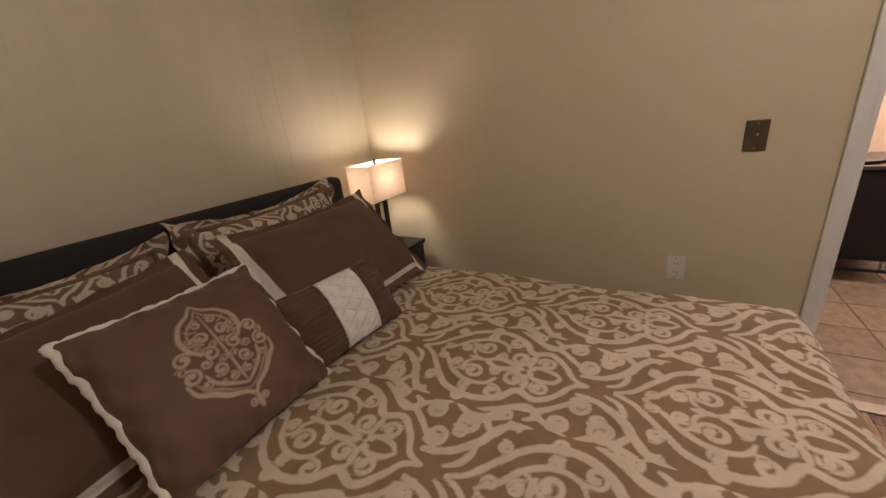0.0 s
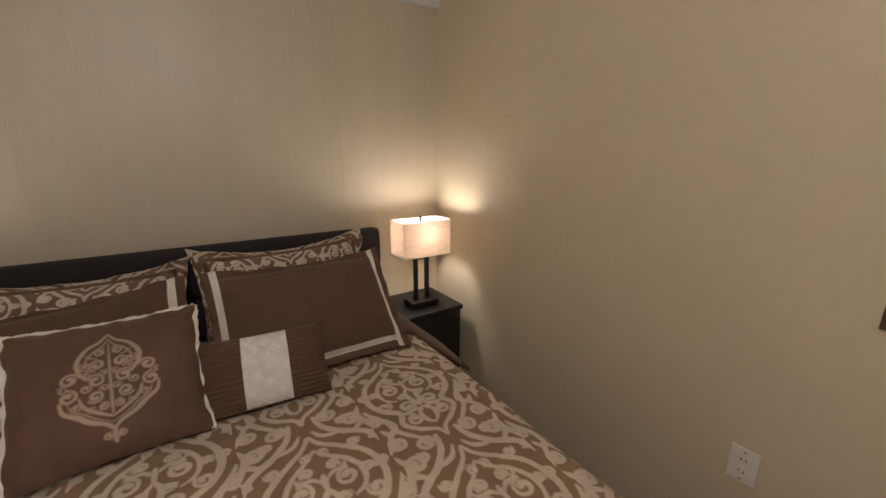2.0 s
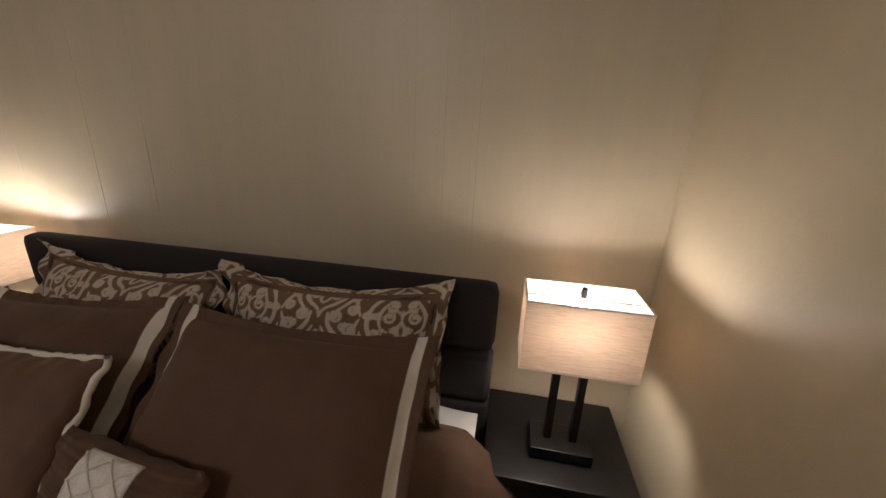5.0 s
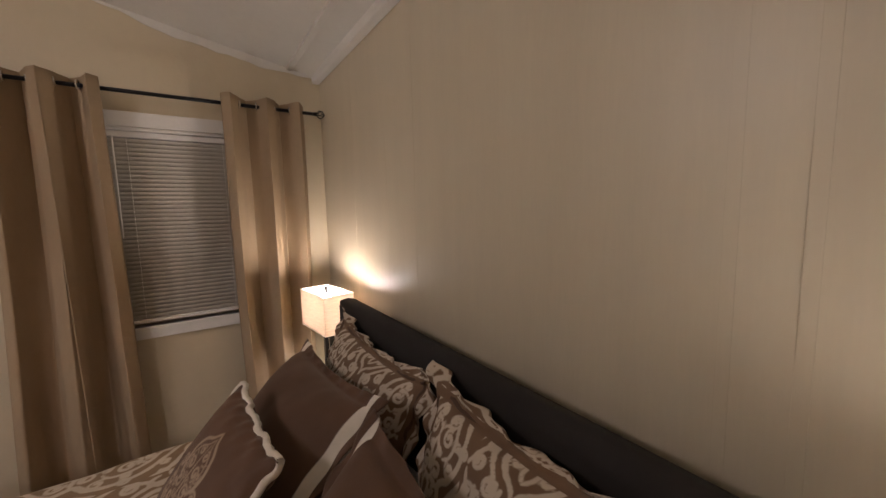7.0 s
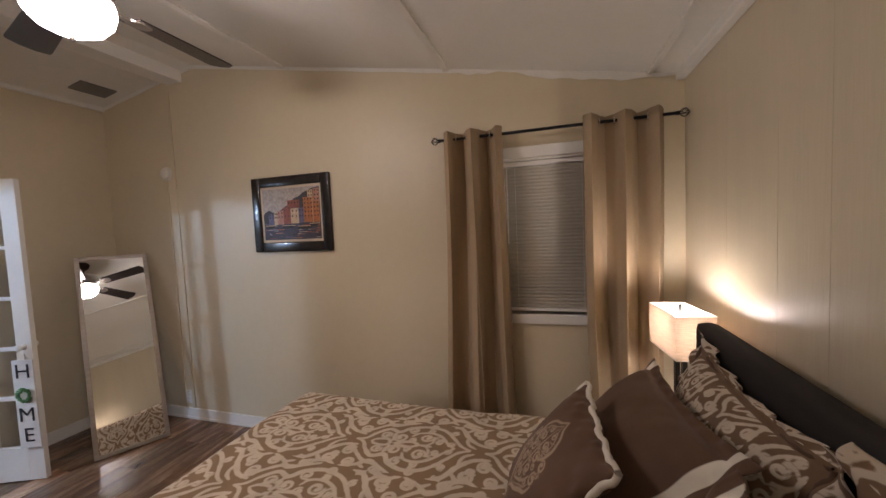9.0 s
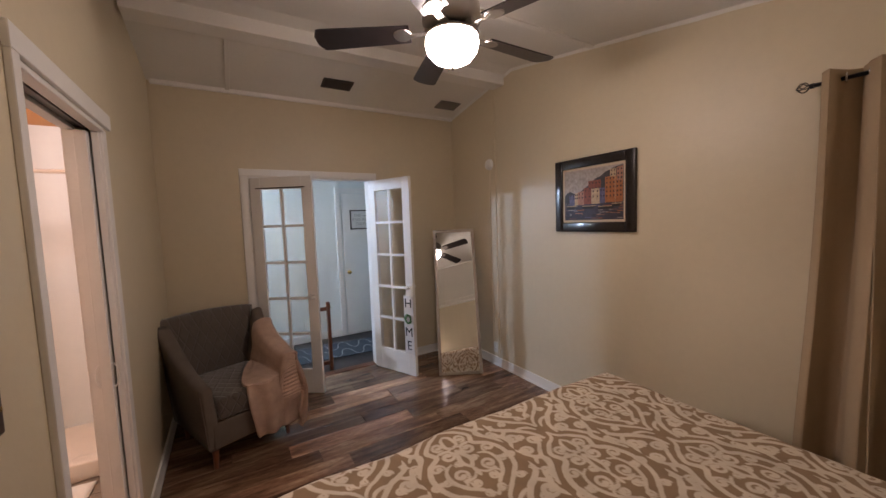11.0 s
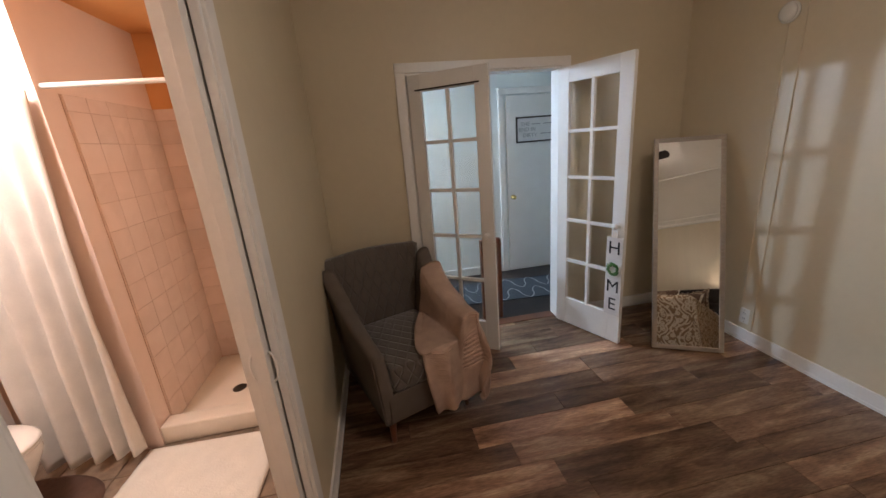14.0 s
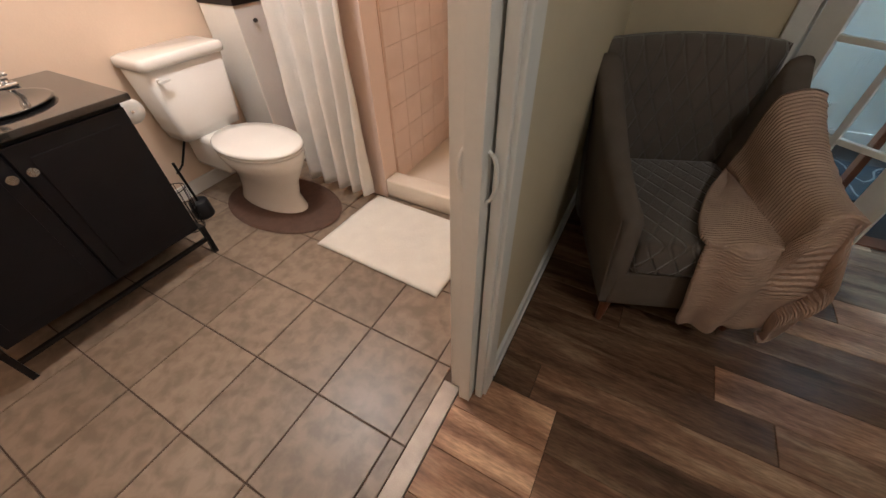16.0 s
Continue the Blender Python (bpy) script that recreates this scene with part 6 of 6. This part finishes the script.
def plank_material(name, pale):
    m = bpy.data.materials.new(name)
    m.use_nodes = True
    nt = m.node_tree
    b = nt.nodes["Principled BSDF"]
    tc, info = nt.nodes.new("ShaderNodeTexCoord"), nt.nodes.new("ShaderNodeObjectInfo")
    add = nt.nodes.new("ShaderNodeVectorMath")
    add.operation = "MULTIPLY_ADD"
    add.inputs[1].default_value = (1, 1, 1)
    off = nt.nodes.new("ShaderNodeCombineXYZ")
    k = nt.nodes.new("ShaderNodeMath")
    k.operation = "MULTIPLY"
    k.inputs[1].default_value = 37.0
    nt.links.new(info.outputs["Random"], k.inputs[0])
    for i in range(3):
        nt.links.new(k.outputs[0], off.inputs[i])
    nt.links.new(tc.outputs["Object"], add.inputs[0])
    nt.links.new(off.outputs[0], add.inputs[2])
    mp = nt.nodes.new("ShaderNodeMapping")
    mp.inputs["Scale"].default_value = (0.8, 5.0, 1.0)
    nt.links.new(add.outputs[0], mp.inputs[0])
    n1, n2 = nt.nodes.new("ShaderNodeTexNoise"), nt.nodes.new("ShaderNodeTexNoise")
    n1.inputs["Scale"].default_value, n1.inputs["Detail"].default_value, n1.inputs["Distortion"].default_value = 3.0, 9, 0.6
    n2.inputs["Scale"].default_value, n2.inputs["Detail"].default_value = 32.0, 8
    nt.links.new(mp.outputs[0], n1.inputs["Vector"])
    nt.links.new(mp.outputs[0], n2.inputs["Vector"])
    ramp = nt.nodes.new("ShaderNodeValToRGB")
    e = ramp.color_ramp.elements
    e[0].position, e[0].color = 0.30, (0.098, 0.053, 0.033, 1)
    e[1].position, e[1].color = 0.72, (0.38, 0.245, 0.15, 1)
    mid = e.new(0.5)
    mid.color = (0.215, 0.117, 0.070, 1)
    nt.links.new(n1.outputs[0], ramp.inputs[0])
    tone = nt.nodes.new("ShaderNodeMapRange")
    tone.inputs[3].default_value, tone.inputs[4].default_value = (0.6 if pale == 1 else 0.95) * pale, (1.5 if pale == 1 else 1.15) * pale
    pw_ = nt.nodes.new("ShaderNodeMath")
    pw_.operation = "POWER"
    pw_.inputs[1].default_value = 2.4
    nt.links.new(info.outputs["Random"], pw_.inputs[0])
    nt.links.new(pw_.outputs[0], tone.inputs[0])
    mul = nt.nodes.new("ShaderNodeMix")
    mul.data_type, mul.blend_type = "RGBA", "MULTIPLY"
    mul.inputs[0].default_value = 1
    nt.links.new(ramp.outputs[0], mul.inputs[6])
    nt.links.new(tone.outputs[0], mul.inputs[7])
    fine = nt.nodes.new("ShaderNodeMapRange")
    fine.inputs[1].default_value, fine.inputs[2].default_value, fine.inputs[3].default_value, fine.inputs[4].default_value = 0.35, 0.65, 0.76, 1.2
    nt.links.new(n2.outputs[0], fine.inputs[0])
    mul2 = nt.nodes.new("ShaderNodeMix")
    mul2.data_type, mul2.blend_type = "RGBA", "MULTIPLY"
    mul2.inputs[0].default_value = 1
    nt.links.new(mul.outputs[2], mul2.inputs[6])
    nt.links.new(fine.outputs[0], mul2.inputs[7])
    nt.links.new(mul2.outputs[2], b.inputs["Base Color"])
    b.inputs["Roughness"].default_value = 0.25
    bp = nt.nodes.new("ShaderNodeBump")
    bp.inputs["Strength"].default_value, bp.inputs["Distance"].default_value = 0.15, 0.002
    nt.links.new(n2.outputs[0], bp.inputs["Height"])
    nt.links.new(bp.outputs[0], b.inputs["Normal"])
    return m


PLANK = plank_material("weathered_wood_plank", 1.0)
PALE_PLANK = plank_material("pale_weathered_wood_plank", 1.9)
GROUT_D = material("dark_joint", (0.02, 0.014, 0.01), 0.8, 0, 20, 0.2)
floor = solid("floor", box(WEST - 0.1, SOUTH - 0.125, -0.1, 0.53, NORTH + 0.1, -0.008), GROUT_D, "weathered brown wood plank floor", "floor")
PW, PL = 0.152, 0.935
random.seed(21)
meshes = {}


def piece(name, x0, x1, y0, y1, z0, z1, mat_, parent, bevel):
    """A bevelled slab whose mesh is shared by all slabs of one size."""
    key = (name, round(x1 - x0, 3), round(y1 - y0, 3))
    if key not in meshes:
        hx, hy = (x1 - x0) / 2, (y1 - y0) / 2
        bm = bmesh.new()
        low = [bm.verts.new((sx * hx, sy * hy, z0)) for sx, sy in ((-1, -1), (1, -1), (1, 1), (-1, 1))]
        mid_ = [bm.verts.new((sx * hx, sy * hy, z1 - bevel)) for sx, sy in ((-1, -1), (1, -1), (1, 1), (-1, 1))]
        top_ = [bm.verts.new((sx * (hx - bevel), sy * (hy - bevel), z1)) for sx, sy in ((-1, -1), (1, -1), (1, 1), (-1, 1))]
        for a, b in ((low, mid_), (mid_, top_)):
            for i in range(4):
                bm.faces.new((a[i], a[(i + 1) % 4], b[(i + 1) % 4], b[i]))
        bm.faces.new(top_)
        meshes[key] = mesh_of(name, bm, mat_)
    ob = new(name, meshes[key])
    ob.parent = parent
    ob.matrix_basis = pose((x0 + x1) / 2, (y0 + y1) / 2, 0)
    return ob


row0 = math.floor((SOUTH - 0.125 + 1.34) / PW)
for r in range(row0, 24):
    y0 = -1.34 + r * PW
    y1 = min(y0 + PW, NORTH)
    y0 = max(y0, SOUTH - 0.03)
    if y1 - y0 < 0.02:
        continue
    start = -0.29 + PL * (0 if r == -1 else random.choice((0.0, 0.27, 0.38, 0.52, 0.63, 0.81)))
    x = start - PL * math.ceil((start - WEST) / PL)
    limit = 0.534 if BD_Y0 < (y0 + y1) / 2 < BD_Y1 else EAST
    while x < limit:
        a, b = max(x, WEST), min(x + PL, limit)
        if b - a > 0.02:
            pale = r == -1 and abs((a + b) / 2 + 0.76) < 0.2 or r == 2 and b > 0.4 or r == 3 and a < 0.3 < b or random.random() < 0.06
            piece("pale_plank" if pale else "plank", a + 0.0007, b - 0.0007, y0 + 0.0007, y1 - 0.0007, -0.008, 0.0, PALE_PLANK if pale else PLANK, floor, 0.0012)
        x += PL


def tile_material(name, dark, light, scale, rough, vary=0.12, swirl=0.8):
    m = bpy.data.materials.new(name)
    m.use_nodes = True
    nt = m.node_tree
    b = nt.nodes["Principled BSDF"]
    tc, info = nt.nodes.new("ShaderNodeTexCoord"), nt.nodes.new("ShaderNodeObjectInfo")
    add = nt.nodes.new("ShaderNodeVectorMath")
    add.operation = "ADD"
    k = nt.nodes.new("ShaderNodeMath")
    k.operation = "MULTIPLY"
    k.inputs[1].default_value = 23.0
    nt.links.new(info.outputs["Random"], k.inputs[0])
    nt.links.new(tc.outputs["Object"], add.inputs[0])
    nt.links.new(k.outputs[0], add.inputs[1])
    n1 = nt.nodes.new("ShaderNodeTexNoise")
    n1.inputs["Scale"].default_value, n1.inputs["Detail"].default_value, n1.inputs["Distortion"].default_value = scale, 10, swirl
    nt.links.new(add.outputs[0], n1.inputs["Vector"])
    ramp = nt.nodes.new("ShaderNodeValToRGB")
    e = ramp.color_ramp.elements
    e[0].position, e[0].color = 0.36, (*dark, 1)
    e[1].position, e[1].color = 0.62, (*light, 1)
    nt.links.new(n1.outputs[0], ramp.inputs[0])
    tone = nt.nodes.new("ShaderNodeMapRange")
    tone.inputs[3].default_value, tone.inputs[4].default_value = 1 - vary, 1 + vary
    nt.links.new(info.outputs["Random"], tone.inputs[0])
    mul = nt.nodes.new("ShaderNodeMix")
    mul.data_type, mul.blend_type = "RGBA", "MULTIPLY"
    mul.inputs[0].default_value = 1
    nt.links.new(ramp.outputs[0], mul.inputs[6])
    nt.links.new(tone.outputs[0], mul.inputs[7])
    nt.links.new(mul.outputs[2], b.inputs["Base Color"])
    b.inputs["Roughness"].default_value = rough
    bp = nt.nodes.new("ShaderNodeBump")
    bp.inputs["Strength"].default_value, bp.inputs["Distance"].default_value = 0.2, 0.002
    nt.links.new(n1.outputs[0], bp.inputs["Height"])
    nt.links.new(bp.outputs[0], b.inputs["Normal"])
    return m


STONE_TILE = tile_material("mottled_tan_floor_tile", (0.178, 0.130, 0.092), (0.262, 0.20, 0.146), 18, 0.38, 0.12, 0.3)
GROUT = material("brown_grout", (0.085, 0.058, 0.042), 0.9, 0, 20, 0.2)
bfloor = solid("floor_bath", box(0.535, BS - 0.1, -0.1, BX1 + 0.1, BN + 0.1, -0.0025), GROUT, "mottled tan tile bathroom floor", "floor")
T = 0.327
for i in range(-2, 6):
    for j in range(-7, 5):
        x0, y0 = 0.992 + i * T, -0.682 + j * T
        x0, x1, y0, y1 = max(x0, 0.604), min(x0 + T, BX1), max(y0, CURB_Y - 0.1), min(y0 + T, BN)
        if x1 - x0 > 0.02 and y1 - y0 > 0.02:
            piece("tile", x0 + 0.0028, x1 - 0.0028, y0 + 0.0028, y1 - 0.0028, -0.003, 0.002, STONE_TILE, bfloor, 0.0015)

PEACH_TILE = tile_material("glazed_peach_wall_tile", (0.70, 0.55, 0.47), (0.76, 0.61, 0.53), 5, 0.18, 0.05)
PINK_GROUT = material("pink_grout", (0.60, 0.43, 0.34), 0.9, 0, 20, 0.15)
W = 0.152
south_tiles = solid("shower_tiling_south", box(BX0 + 0.007, BS + 0.0005, 0.05, ST_E - 0.001, BS + 0.004, 1.95), PINK_GROUT, "peach glazed tiling at the back of the shower", "wall tiling")
for i in range(8):
    for j in range(13):
        x0, z0 = BX0 + 0.008 + i * W, 0.05 + j * W
        x1, z1 = min(x0 + W, ST_E - 0.005), min(z0 + W, 1.95)
        if x1 - x0 > 0.02 and z1 - z0 > 0.02:
            ob = piece("wall_tile", 0.0012, x1 - x0 - 0.0012, 0.0012, z1 - z0 - 0.0012, 0, 0.005, PEACH_TILE, south_tiles, 0.0012)
            ob.matrix_basis = pose((x0 + x1) / 2, BS + 0.002, (z0 + z1) / 2, -90, 0, 0)
side_tiles = solid("shower_tiling_east", box(ST_E - 0.004, BS + 0.006, 0.05, ST_E - 0.0005, CURB_Y - 0.12, 1.95), PINK_GROUT, "peach glazed tiling at the side of the shower", "wall tiling")
for i in range(6):
    for j in range(13):
        y0, z0 = BS + 0.008 + i * W, 0.05 + j * W
        y1, z1 = min(y0 + W, CURB_Y - 0.12), min(z0 + W, 1.95)
        if y1 - y0 > 0.02 and z1 - z0 > 0.02:
            ob = piece("wall_tile", 0.0012, z1 - z0 - 0.0012, 0.0012, y1 - y0 - 0.0012, 0, 0.005, PEACH_TILE, side_tiles, 0.0012)
            ob.matrix_basis = pose(ST_E - 0.002, (y0 + y1) / 2, (z0 + z1) / 2, 0, -90, 0)
